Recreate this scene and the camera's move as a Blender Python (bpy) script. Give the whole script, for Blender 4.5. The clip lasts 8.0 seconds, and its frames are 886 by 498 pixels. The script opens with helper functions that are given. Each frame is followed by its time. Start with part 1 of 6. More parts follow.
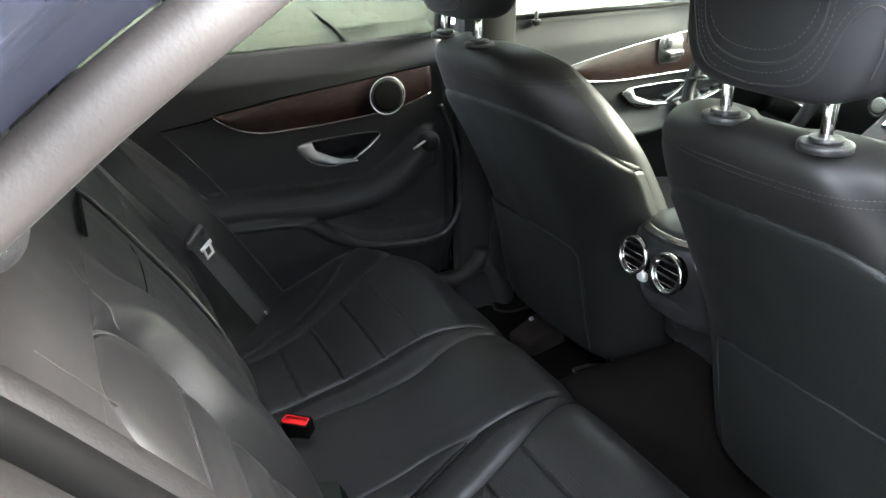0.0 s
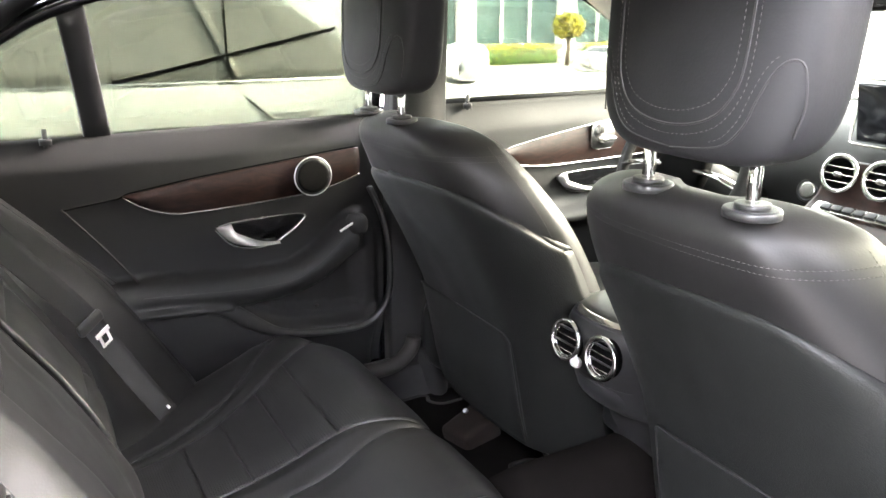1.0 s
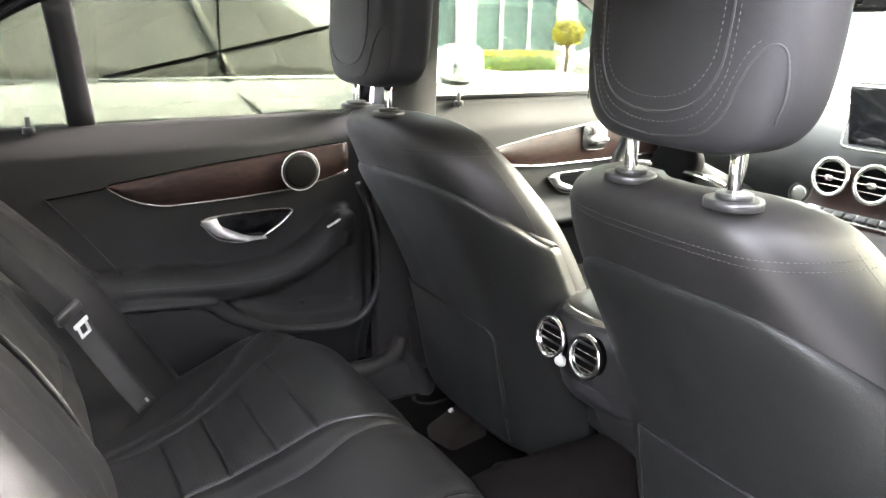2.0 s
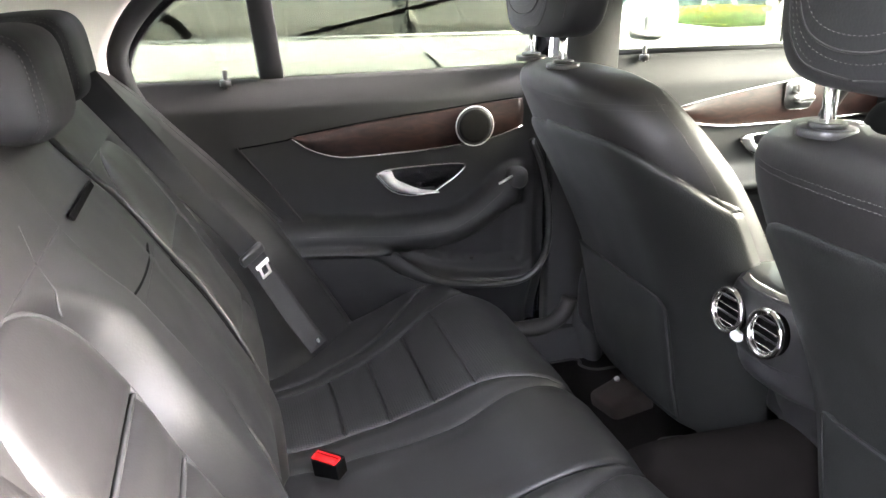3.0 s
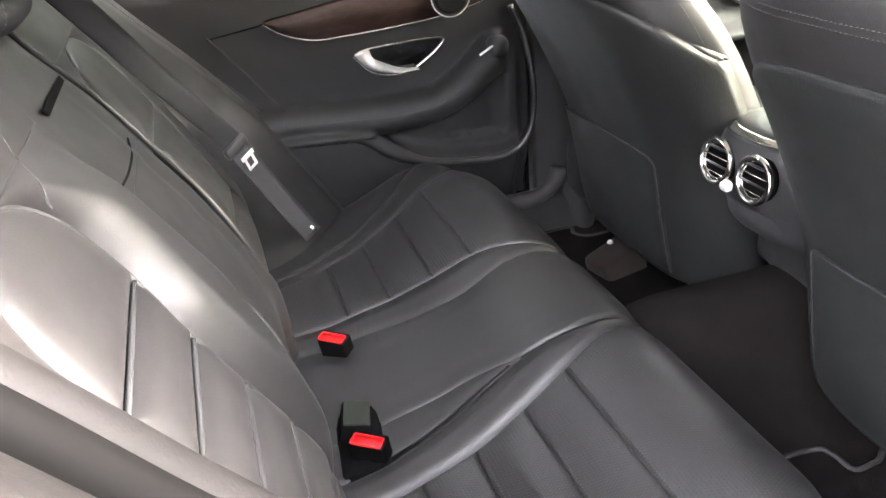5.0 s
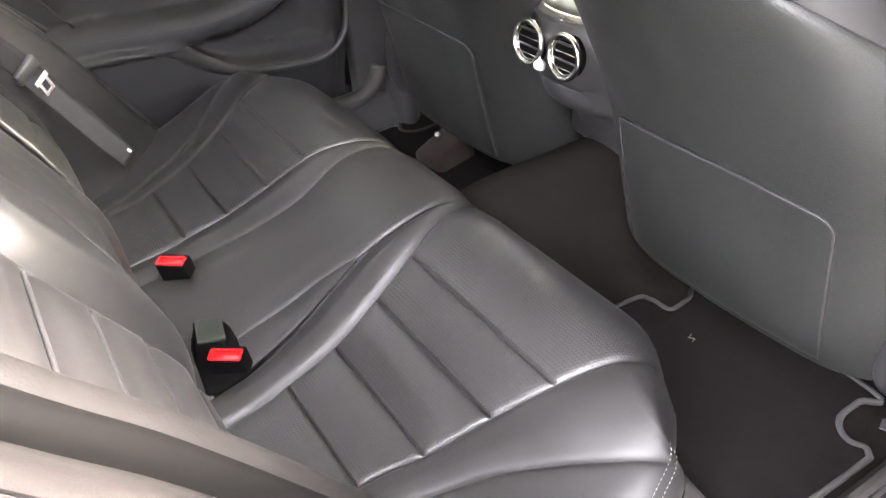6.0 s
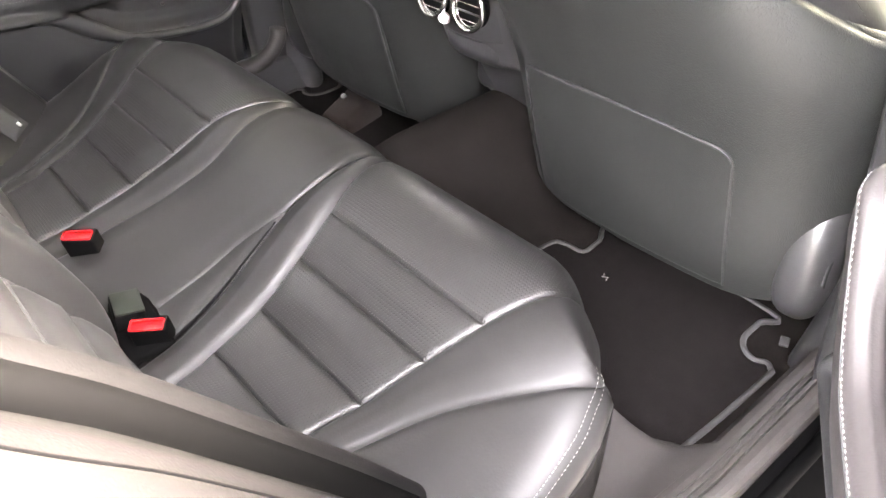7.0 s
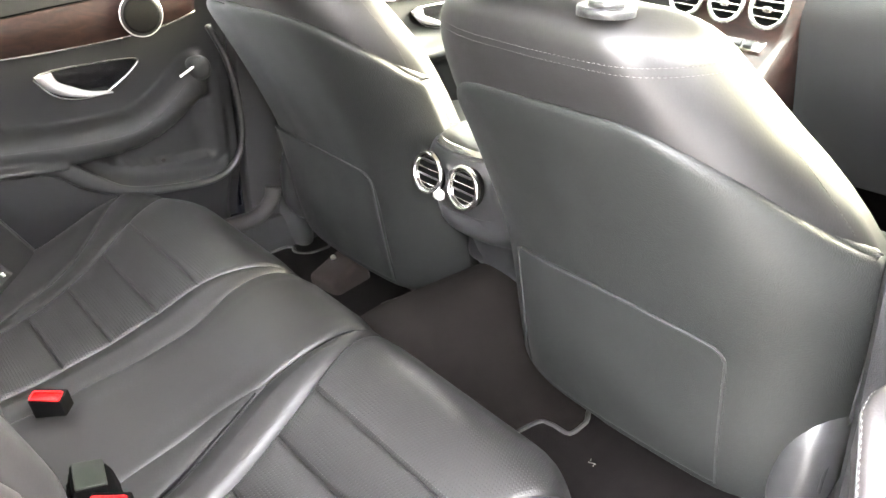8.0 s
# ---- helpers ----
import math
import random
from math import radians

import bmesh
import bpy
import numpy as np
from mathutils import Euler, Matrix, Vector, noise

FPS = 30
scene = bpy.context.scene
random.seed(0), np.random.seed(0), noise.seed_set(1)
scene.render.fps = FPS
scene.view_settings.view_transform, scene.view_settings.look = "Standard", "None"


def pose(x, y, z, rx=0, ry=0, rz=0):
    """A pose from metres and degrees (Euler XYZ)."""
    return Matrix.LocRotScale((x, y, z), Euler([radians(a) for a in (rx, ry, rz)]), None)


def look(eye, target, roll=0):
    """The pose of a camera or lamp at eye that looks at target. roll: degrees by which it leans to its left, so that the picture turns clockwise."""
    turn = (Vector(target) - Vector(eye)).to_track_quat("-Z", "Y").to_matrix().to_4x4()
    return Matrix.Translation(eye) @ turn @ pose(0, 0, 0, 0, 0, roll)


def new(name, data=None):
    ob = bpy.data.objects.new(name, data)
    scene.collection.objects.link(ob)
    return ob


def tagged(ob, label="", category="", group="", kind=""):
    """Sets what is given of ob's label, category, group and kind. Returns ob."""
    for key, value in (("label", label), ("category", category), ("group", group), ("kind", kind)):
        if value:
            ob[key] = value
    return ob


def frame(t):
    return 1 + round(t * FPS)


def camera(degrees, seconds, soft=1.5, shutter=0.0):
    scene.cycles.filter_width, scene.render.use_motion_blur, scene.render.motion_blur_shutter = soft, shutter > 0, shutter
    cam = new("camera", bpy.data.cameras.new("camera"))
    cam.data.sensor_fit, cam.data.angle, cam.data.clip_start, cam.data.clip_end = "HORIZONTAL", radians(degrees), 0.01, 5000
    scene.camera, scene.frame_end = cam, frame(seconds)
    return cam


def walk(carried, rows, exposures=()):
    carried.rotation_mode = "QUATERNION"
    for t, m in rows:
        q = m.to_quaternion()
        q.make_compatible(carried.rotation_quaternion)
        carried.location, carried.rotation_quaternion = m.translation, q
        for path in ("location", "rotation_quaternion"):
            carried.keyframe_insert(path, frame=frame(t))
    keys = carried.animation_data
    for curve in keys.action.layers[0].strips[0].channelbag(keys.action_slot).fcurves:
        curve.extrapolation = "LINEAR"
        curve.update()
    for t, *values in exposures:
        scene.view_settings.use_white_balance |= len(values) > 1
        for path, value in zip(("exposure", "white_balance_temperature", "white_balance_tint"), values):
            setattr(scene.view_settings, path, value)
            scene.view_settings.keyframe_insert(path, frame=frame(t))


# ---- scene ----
cam = camera(60.6, 8.0)
PATH = [
    (0, (0.371, -0.907, 1.239), (1.173, 0.727, 0.411), -1.2),
    (0.5, (0.427, -0.878, 1.199), (1.311, 0.77, 0.491), -0.9),
    (1, (0.445, -0.867, 1.19), (1.406, 0.782, 0.591), 0.1),
    (1.2, (0.446, -0.87, 1.187), (1.458, 0.755, 0.609), 0.8),
    (2.3, (0.476, -0.869, 1.165), (1.381, 0.812, 0.568), 1.4),
    (2.5, (0.481, -0.868, 1.164), (1.296, 0.846, 0.535), 1.1),
    (3, (0.503, -0.859, 1.152), (1.021, 0.949, 0.472), -0.7),
    (3.5, (0.514, -0.838, 1.143), (0.786, 1.02, 0.454), -2.7),
    (4, (0.512, -0.836, 1.141), (0.693, 1.026, 0.434), -4.2),
    (4.5, (0.508, -0.85, 1.137), (0.819, 0.956, 0.334), -4.8),
    (5, (0.5, -0.867, 1.132), (0.993, 0.823, 0.184), -5.4),
    (5.2, (0.502, -0.879, 1.131), (1.056, 0.757, 0.124), -5.7),
    (6.3, (0.469, -0.888, 1.12), (1.351, 0.428, -0.101), -4.8),
    (6.5, (0.46, -0.891, 1.116), (1.378, 0.387, -0.119), -4.7),
    (7, (0.454, -0.891, 1.113), (1.427, 0.32, -0.147), -3.8),
    (7.5, (0.453, -0.884, 1.12), (1.498, 0.339, -0.069), -1.8),
    (8, (0.466, -0.856, 1.141), (1.627, 0.475, 0.202), 0.5),
]
walk(cam, [(t, look(eye, target, roll)) for t, eye, target, roll in PATH],
     exposures=[(0, 6.05, 6500, 9), (0.5, 6.72, 7000, 15), (1.0, 6.95, 7000, 17), (2.5, 7.05, 6850, 17), (3.5, 7.3, 6750, 17), (4.5, 7.4, 6900, 17), (6.5, 8.2, 7500, 20), (7.0, 8.35, 7600, 19), (8.0, 8.5, 7400, 14)])

# ---------------- sky, sun ----------------
world = bpy.data.worlds.new("sky")
scene.world = world
world.use_nodes = True
wn = world.node_tree.nodes
sky = wn.new("ShaderNodeTexSky")
sky.sky_type = 'NISHITA'
sky.sun_disc = False
sky.sun_elevation = radians(22)
sky.sun_rotation = radians(106)
sky.air_density, sky.dust_density = 1.0, 2.2
wn["Background"].inputs["Strength"].default_value = 0.26
# thin overcast: the blue is mostly washed out
haze = wn.new("ShaderNodeHueSaturation")
haze.inputs["Saturation"].default_value = 0.35
world.node_tree.links.new(sky.outputs[0], haze.inputs["Color"])
world.node_tree.links.new(haze.outputs[0], wn["Background"].inputs[0])
sun = new("sun", bpy.data.lights.new("sun", 'SUN'))
sun.data.energy, sun.data.angle, sun.data.color = 0.6, radians(44), (1.0, 0.97, 0.95)
sun.matrix_world = look((7.0, -2.0, 2.9), (0, 0, 0))

# ---------------- materials ----------------
def mat(name, base, rough=0.5, metal=0.0, spec=0.5, grain=0.0, gscale=400.0, vary=0.12, vscale=6.0, rvary=0.08, gtype="noise", coat=0.0, sheen=0.0):
    """A surface with colour and gloss that vary at two scales and a fine relief."""
    m = bpy.data.materials.new(name)
    m.use_nodes = True
    nt = m.node_tree
    n, lk = nt.nodes, nt.links
    b = n["Principled BSDF"]
    b.inputs["Metallic"].default_value = metal
    b.inputs["Specular IOR Level"].default_value = spec
    b.inputs["Coat Weight"].default_value = coat
    b.inputs["Coat Roughness"].default_value = 0.08
    b.inputs["Sheen Weight"].default_value = sheen
    tc = n.new("ShaderNodeTexCoord")
    big = n.new("ShaderNodeTexNoise")
    big.inputs["Scale"].default_value = vscale
    big.inputs["Detail"].default_value = 6
    lk.new(tc.outputs["Object"], big.inputs["Vector"])
    fine = n.new("ShaderNodeTexNoise")
    fine.inputs["Scale"].default_value = gscale * 0.35
    fine.inputs["Detail"].default_value = 3
    lk.new(tc.outputs["Object"], fine.inputs["Vector"])
    add = n.new("ShaderNodeMath")
    add.operation = 'MULTIPLY_ADD'
    add.inputs[1].default_value = 0.35
    lk.new(fine.outputs["Fac"], add.inputs[0])
    lk.new(big.outputs["Fac"], add.inputs[2])
    ramp = n.new("ShaderNodeMapRange")
    ramp.inputs["From Min"].default_value, ramp.inputs["From Max"].default_value = 0.35, 1.0
    ramp.inputs["To Min"].default_value, ramp.inputs["To Max"].default_value = 1 - vary, 1 + vary
    lk.new(add.outputs[0], ramp.inputs["Value"])
    mul = n.new("ShaderNodeVectorMath")
    mul.operation = 'SCALE'
    mul.inputs[0].default_value = base[:3]
    lk.new(ramp.outputs[0], mul.inputs["Scale"])
    lk.new(mul.outputs[0], b.inputs["Base Color"])
    rr = n.new("ShaderNodeMapRange")
    rr.inputs["From Min"].default_value, rr.inputs["From Max"].default_value = 0.3, 0.7
    rr.inputs["To Min"].default_value, rr.inputs["To Max"].default_value = max(0.02, rough - rvary), min(1, rough + rvary)
    lk.new(big.outputs["Fac"], rr.inputs["Value"])
    lk.new(rr.outputs[0], b.inputs["Roughness"])
    if grain > 0:
        bump = n.new("ShaderNodeBump")
        bump.inputs["Strength"].default_value = grain
        bump.inputs["Distance"].default_value = 0.001
        if gtype == "cells":
            g = n.new("ShaderNodeTexVoronoi")
            g.feature = 'SMOOTH_F1'
            g.inputs["Scale"].default_value = gscale
            lk.new(tc.outputs["Object"], g.inputs["Vector"])
            lk.new(g.outputs["Distance"], bump.inputs["Height"])
        else:
            g = n.new("ShaderNodeTexNoise")
            g.inputs["Scale"].default_value = gscale
            g.inputs["Detail"].default_value = 5
            lk.new(tc.outputs["Object"], g.inputs["Vector"])
            lk.new(g.outputs["Fac"], bump.inputs["Height"])
        lk.new(bump.outputs[0], b.inputs["Normal"])
    return m


def perforated(name, base, rough):
    """Leather with rows of small punched holes, about 7 mm apart."""
    m = mat(name, base, rough, spec=0.42, grain=0.08, gscale=520, gtype="cells")
    nt = m.node_tree
    n, lk = nt.nodes, nt.links
    b = n["Principled BSDF"]
    tc = next(x for x in n if x.type == 'TEX_COORD')
    sc = n.new("ShaderNodeVectorMath")
    sc.operation = 'MULTIPLY'
    sc.inputs[1].default_value = (235, 235, 0)
    lk.new(tc.outputs["Object"], sc.inputs[0])
    sep = n.new("ShaderNodeSeparateXYZ")
    lk.new(sc.outputs[0], sep.inputs[0])
    # staggered rows
    fl = n.new("ShaderNodeMath"); fl.operation = 'FLOOR'
    lk.new(sep.outputs[0], fl.inputs[0])
    half = n.new("ShaderNodeMath"); half.operation = 'MULTIPLY_ADD'
    half.inputs[1].default_value = 0.5
    lk.new(fl.outputs[0], half.inputs[0])
    lk.new(sep.outputs[1], half.inputs[2])
    fx = n.new("ShaderNodeMath"); fx.operation = 'FRACT'
    fy = n.new("ShaderNodeMath"); fy.operation = 'FRACT'
    lk.new(sep.outputs[0], fx.inputs[0])
    lk.new(half.outputs[0], fy.inputs[0])
    cmb = n.new("ShaderNodeCombineXYZ")
    lk.new(fx.outputs[0], cmb.inputs[0])
    lk.new(fy.outputs[0], cmb.inputs[1])
    dist = n.new("ShaderNodeVectorMath"); dist.operation = 'DISTANCE'
    dist.inputs[1].default_value = (0.5, 0.5, 0)
    lk.new(cmb.outputs[0], dist.inputs[0])
    hole = n.new("ShaderNodeMapRange")
    hole.inputs["From Min"].default_value, hole.inputs["From Max"].default_value = 0.16, 0.26
    lk.new(dist.outputs["Value"], hole.inputs["Value"])
    old = b.inputs["Base Color"].links[0].from_socket
    mix = n.new("ShaderNodeVectorMath"); mix.operation = 'SCALE'
    dark = n.new("ShaderNodeMapRange")
    dark.inputs["To Min"].default_value, dark.inputs["To Max"].default_value = 0.05, 1.0
    lk.new(hole.outputs[0], dark.inputs["Value"])
    lk.new(old, mix.inputs[0])
    lk.new(dark.outputs[0], mix.inputs["Scale"])
    lk.new(mix.outputs[0], b.inputs["Base Color"])
    b2 = n.new("ShaderNodeBump")
    b2.inputs["Strength"].default_value, b2.inputs["Distance"].default_value = 0.45, 0.0010
    lk.new(hole.outputs[0], b2.inputs["Height"])
    lk.new(b.inputs["Normal"].links[0].from_socket, b2.inputs["Normal"])
    lk.new(b2.outputs[0], b.inputs["Normal"])
    return m


def wood(name, dark, light):
    """Burr walnut under clear lacquer."""
    m = mat(name, dark, 0.5, coat=0.2, spec=0.25)
    nt = m.node_tree
    n, lk = nt.nodes, nt.links
    b = n["Principled BSDF"]
    tc = next(x for x in n if x.type == 'TEX_COORD')
    mp = n.new("ShaderNodeMapping")
    mp.inputs["Scale"].default_value = (9, 9, 26)
    lk.new(tc.outputs["Object"], mp.inputs["Vector"])
    nz = n.new("ShaderNodeTexNoise")
    nz.inputs["Scale"].default_value, nz.inputs["Detail"].default_value, nz.inputs["Distortion"].default_value = 2.2, 9, 1.6
    lk.new(mp.outputs[0], nz.inputs["Vector"])
    cr_ = n.new("ShaderNodeValToRGB")
    cr_.color_ramp.elements[0].position, cr_.color_ramp.elements[1].position = 0.32, 0.7
    cr_.color_ramp.elements[0].color = (*dark, 1)
    cr_.color_ramp.elements[1].color = (*light, 1)
    lk.new(nz.outputs["Fac"], cr_.inputs[0])
    lk.new(cr_.outputs[0], b.inputs["Base Color"])
    return m


def glass(name, tint, gloss=0.06):
    """Thin tinted pane: clear with a mirror gloss that grows at a grazing view."""
    m = bpy.data.materials.new(name)
    m.use_nodes = True
    n, lk = m.node_tree.nodes, m.node_tree.links
    n.remove(n["Principled BSDF"])
    out = n["Material Output"]
    t = n.new("ShaderNodeBsdfTransparent")
    t.inputs[0].default_value = (*tint, 1)
    g = n.new("ShaderNodeBsdfGlossy")
    g.inputs["Roughness"].default_value = 0.02
    lw = n.new("ShaderNodeLayerWeight")
    pw_ = n.new("ShaderNodeMath")
    pw_.operation = 'POWER'
    pw_.inputs[1].default_value = 4.0
    lk.new(lw.outputs["Facing"], pw_.inputs[0])
    f = n.new("ShaderNodeMath")
    f.operation = 'MULTIPLY_ADD'
    f.inputs[1].default_value, f.inputs[2].default_value = 0.4, gloss * 0.4
    lk.new(pw_.outputs[0], f.inputs[0])
    mx = n.new("ShaderNodeMixShader")
    lk.new(f.outputs[0], mx.inputs[0])
    lk.new(t.outputs[0], mx.inputs[1])
    lk.new(g.outputs[0], mx.inputs[2])
    lk.new(mx.outputs[0], out.inputs[0])
    return m


LEATHER = mat("black_leather", (0.0080, 0.0077, 0.0077), 0.47, spec=0.30, grain=0.07, gscale=420, gtype="cells", vary=0.2, vscale=9, rvary=0.07)
HEADLEATHER = mat("matt_black_leather", (0.0125, 0.0127, 0.0137), 0.6, spec=0.22, grain=0.08, gscale=420, gtype="cells", vary=0.2, vscale=9)
PERF = perforated("perforated_black_leather", (0.0078, 0.0075, 0.0075), 0.41)
ARMLEATHER = mat("grey_black_leather", (0.0175, 0.0155, 0.0155), 0.5, spec=0.33, grain=0.12, gscale=420, gtype="cells", vary=0.15, vscale=9)
# Dimmed copy of the leather black: shade of skirt and near bolster in colour.
DIMBLACK = mat("dimmed_grained_black", (0.0038, 0.0036, 0.0036), 0.6, spec=0.10, grain=0.2, gscale=420, gtype="cells", vary=0.2, vscale=9)
SWITCHGREY = mat("warm_grey_plastic", (0.075, 0.068, 0.062), 0.55, grain=0.1, gscale=900, vary=0.1)
BLOCKWALL = mat("grey_render", (0.20, 0.19, 0.18), 0.9, grain=0.4, gscale=40, vary=0.15, vscale=1.2)
SOFT = mat("soft_black_plastic", (0.013, 0.013, 0.0135), 0.6, spec=0.3, grain=0.3, gscale=700, gtype="cells", vary=0.15)
SHELL = mat("seat_shell_vinyl", (0.0085, 0.0091, 0.0087), 0.5, spec=0.22, grain=0.4, gscale=620, gtype="cells", vary=0.15)
PLASTIC = mat("hard_black_plastic", (0.016, 0.016, 0.0165), 0.38, grain=0.15, gscale=900, vary=0.15)
GLOSSY = mat("gloss_black", (0.008, 0.008, 0.009), 0.16, grain=0.0)
# Near-black; in gaps, slots and recesses it stands in for shade.
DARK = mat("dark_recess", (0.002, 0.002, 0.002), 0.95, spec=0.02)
RUBBER = mat("door_seal_rubber", (0.0125, 0.0115, 0.0115), 0.55, spec=0.22, grain=0.15, gscale=500, vary=0.2)
CHROME = mat("satin_chrome", (0.72, 0.71, 0.69), 0.2, metal=1.0, grain=0.05, gscale=300, vary=0.08)
STEEL = mat("polished_steel", (0.8, 0.8, 0.8), 0.12, metal=1.0, vary=0.05)
CARPET = mat("charcoal_carpet", (0.0076, 0.0065, 0.0061), 0.95, spec=0.03, grain=1.0, gscale=900, vary=0.35, vscale=30)
BROWNCARPET = mat("brown_grey_carpet", (0.0125, 0.0086, 0.0074), 0.95, spec=0.1, grain=1.0, gscale=900, vary=0.35, vscale=30, sheen=0.04)
MATTING = mat("floor_mat_pile", (0.0064, 0.0056, 0.0055), 0.95, spec=0.02, grain=1.0, gscale=800, vary=0.35, vscale=40)
MATEDGE = mat("mat_binding", (0.021, 0.0203, 0.020), 0.8, grain=0.4, gscale=900)
CLOTH = mat("grey_beige_headliner", (0.74, 0.70, 0.64), 0.95, spec=0.1, grain=0.3, gscale=900, vary=0.06)
WEB = mat("seat_belt_webbing", (0.017, 0.017, 0.018), 0.75, spec=0.2, grain=0.5, gscale=800, vary=0.15)
RED = mat("red_plastic", (0.42, 0.006, 0.008), 0.5, spec=0.25, vary=0.08)
THREAD = mat("pale_thread", (0.24, 0.23, 0.22), 0.7, vary=0.1)
DTHREAD = mat("grey_thread", (0.06, 0.057, 0.054), 0.7, vary=0.1)
WOOD = wood("brown_burr_walnut", (0.0062, 0.0020, 0.0016), (0.021, 0.0070, 0.0047))
PAINT = mat("dark_blue_paint", (0.007, 0.008, 0.012), 0.25, coat=1.0, vary=0.05)
SILL = mat("sill_plastic", (0.024, 0.0215, 0.0205), 0.65, spec=0.3, grain=0.15, gscale=900, gtype="cells", vary=0.2)
GLASS = glass("green_tinted_glass", (0.122, 0.131, 0.112))
REARGLASS = glass("tinted_rear_glass", (0.42, 0.46, 0.40))
CLEAR = glass("clear_glass", (0.25, 0.265, 0.235))
SCREENGLASS = glass("windscreen_glass", (0.46, 0.48, 0.45))
WHITE = mat("white_car_paint", (0.78, 0.78, 0.76), 0.3, coat=1.0, vary=0.03, vscale=2)
TINT = mat("dark_privacy_glass", (0.22, 0.213, 0.197), 0.05, spec=0.5, vary=0.1, rvary=0.02)
YARD = mat("grey_concrete", (0.19, 0.185, 0.178), 0.9, grain=0.8, gscale=90, vary=0.25, vscale=2)
PAVE = mat("pale_concrete", (0.30, 0.29, 0.27), 0.85, grain=0.6, gscale=60, vary=0.15, vscale=1.5)
WALL = mat("white_render", (0.75, 0.74, 0.71), 0.85, grain=0.3, gscale=40, vary=0.07, vscale=0.8)
LEAF = mat("yellow_green_leaves", (0.34, 0.29, 0.02), 0.6, vary=0.4, vscale=9)
LEAF2 = mat("green_leaves", (0.07, 0.13, 0.025), 0.6, vary=0.4, vscale=9)
BARK = mat("bark", (0.12, 0.085, 0.06), 0.9, grain=1.0, gscale=30)
BGLASS = mat("shopfront_glass", (0.10, 0.15, 0.14), 0.08, spec=0.8, vary=0.2, vscale=0.7)
NICKEL = mat("satin_nickel", (0.85, 0.85, 0.85), 0.42, metal=0.7, vary=0.05)
MATTBLACK = mat("matt_black_plastic", (0.0013, 0.0013, 0.0013), 0.7, spec=0.03, vary=0.1)
GREENGREY = mat("green_grey_plastic", (0.0085, 0.0105, 0.0082), 0.6, spec=0.2, vary=0.12)
SCREEN = mat("dark_screen_glass", (0.012, 0.013, 0.015), 0.1, vary=0.05)
MIRROR = mat("mirror_glass", (0.9, 0.9, 0.9), 0.02, metal=1.0, vary=0.0, rvary=0.0)
FTHREAD = mat("dark_thread", (0.035, 0.034, 0.033), 0.7, vary=0.1)
# Black for sewn seams, and for shade drawn into the backrest creases.
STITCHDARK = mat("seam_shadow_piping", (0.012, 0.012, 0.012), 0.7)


# ---------------- building tools ----------------
def chain(ob):
    m = ob.matrix_basis.copy()
    if ob.parent:
        m = chain(ob.parent) @ ob.matrix_parent_inverse @ m
    return m


def thing(name, place, label, category, group="", kind=""):
    """A top-level thing: an Empty at its base."""
    ob = new(name)
    ob.empty_display_size = 0.1
    ob.matrix_basis = Matrix.Translation(place)
    return tagged(ob, label, category, group, kind)


def mesh_of(name, bm, material, smooth=True):
    me = bpy.data.meshes.new(name)
    bm.to_mesh(me)
    bm.free()
    me.materials.append(material)
    if smooth:
        me.polygons.foreach_set("use_smooth", [True] * len(me.polygons))
    return me


def part(name, bm, material, parent, label="", smooth=True, kind=""):
    """One mesh under a thing or a part; its vertices are given in the world."""
    ob = new(name, mesh_of(name, bm, material, smooth))
    ob.parent = parent
    ob.matrix_parent_inverse = chain(parent).inverted()
    return tagged(ob, label, kind=kind)


def single(name, bm, material, label, category, kind="", group="", smooth=True):
    """A top-level thing of one mesh."""
    return tagged(new(name, mesh_of(name, bm, material, smooth)), label, category, group, kind)


def curve(xs, ys):
    """A smooth curve through the knots."""
    xs, ys = np.array(xs, float), np.array(ys, float)
    d = np.diff(ys) / np.diff(xs)
    m = np.r_[d[0], [0 if a * b <= 0 else 2 * a * b / (a + b) for a, b in zip(d[:-1], d[1:])], d[-1]]

    def f(x):
        x = min(max(x, xs[0]), xs[-1])
        i = min(int(np.searchsorted(xs, x, side="right")) - 1, len(xs) - 2)
        h = xs[i + 1] - xs[i]
        t = (x - xs[i]) / h
        return float((2 * t**3 - 3 * t**2 + 1) * ys[i] + (t**3 - 2 * t**2 + t) * h * m[i] + (-2 * t**3 + 3 * t**2) * ys[i + 1] + (t**3 - t**2) * h * m[i + 1])
    return f


def step(a, b, x):
    t = min(max((x - a) / (b - a), 0.0), 1.0)
    return t * t * (3 - 2 * t)


def ends(n):
    """n + 1 numbers from 0 to 1, closer together at both ends."""
    return [0.5 - 0.5 * math.cos(math.pi * i / n) for i in range(n + 1)]


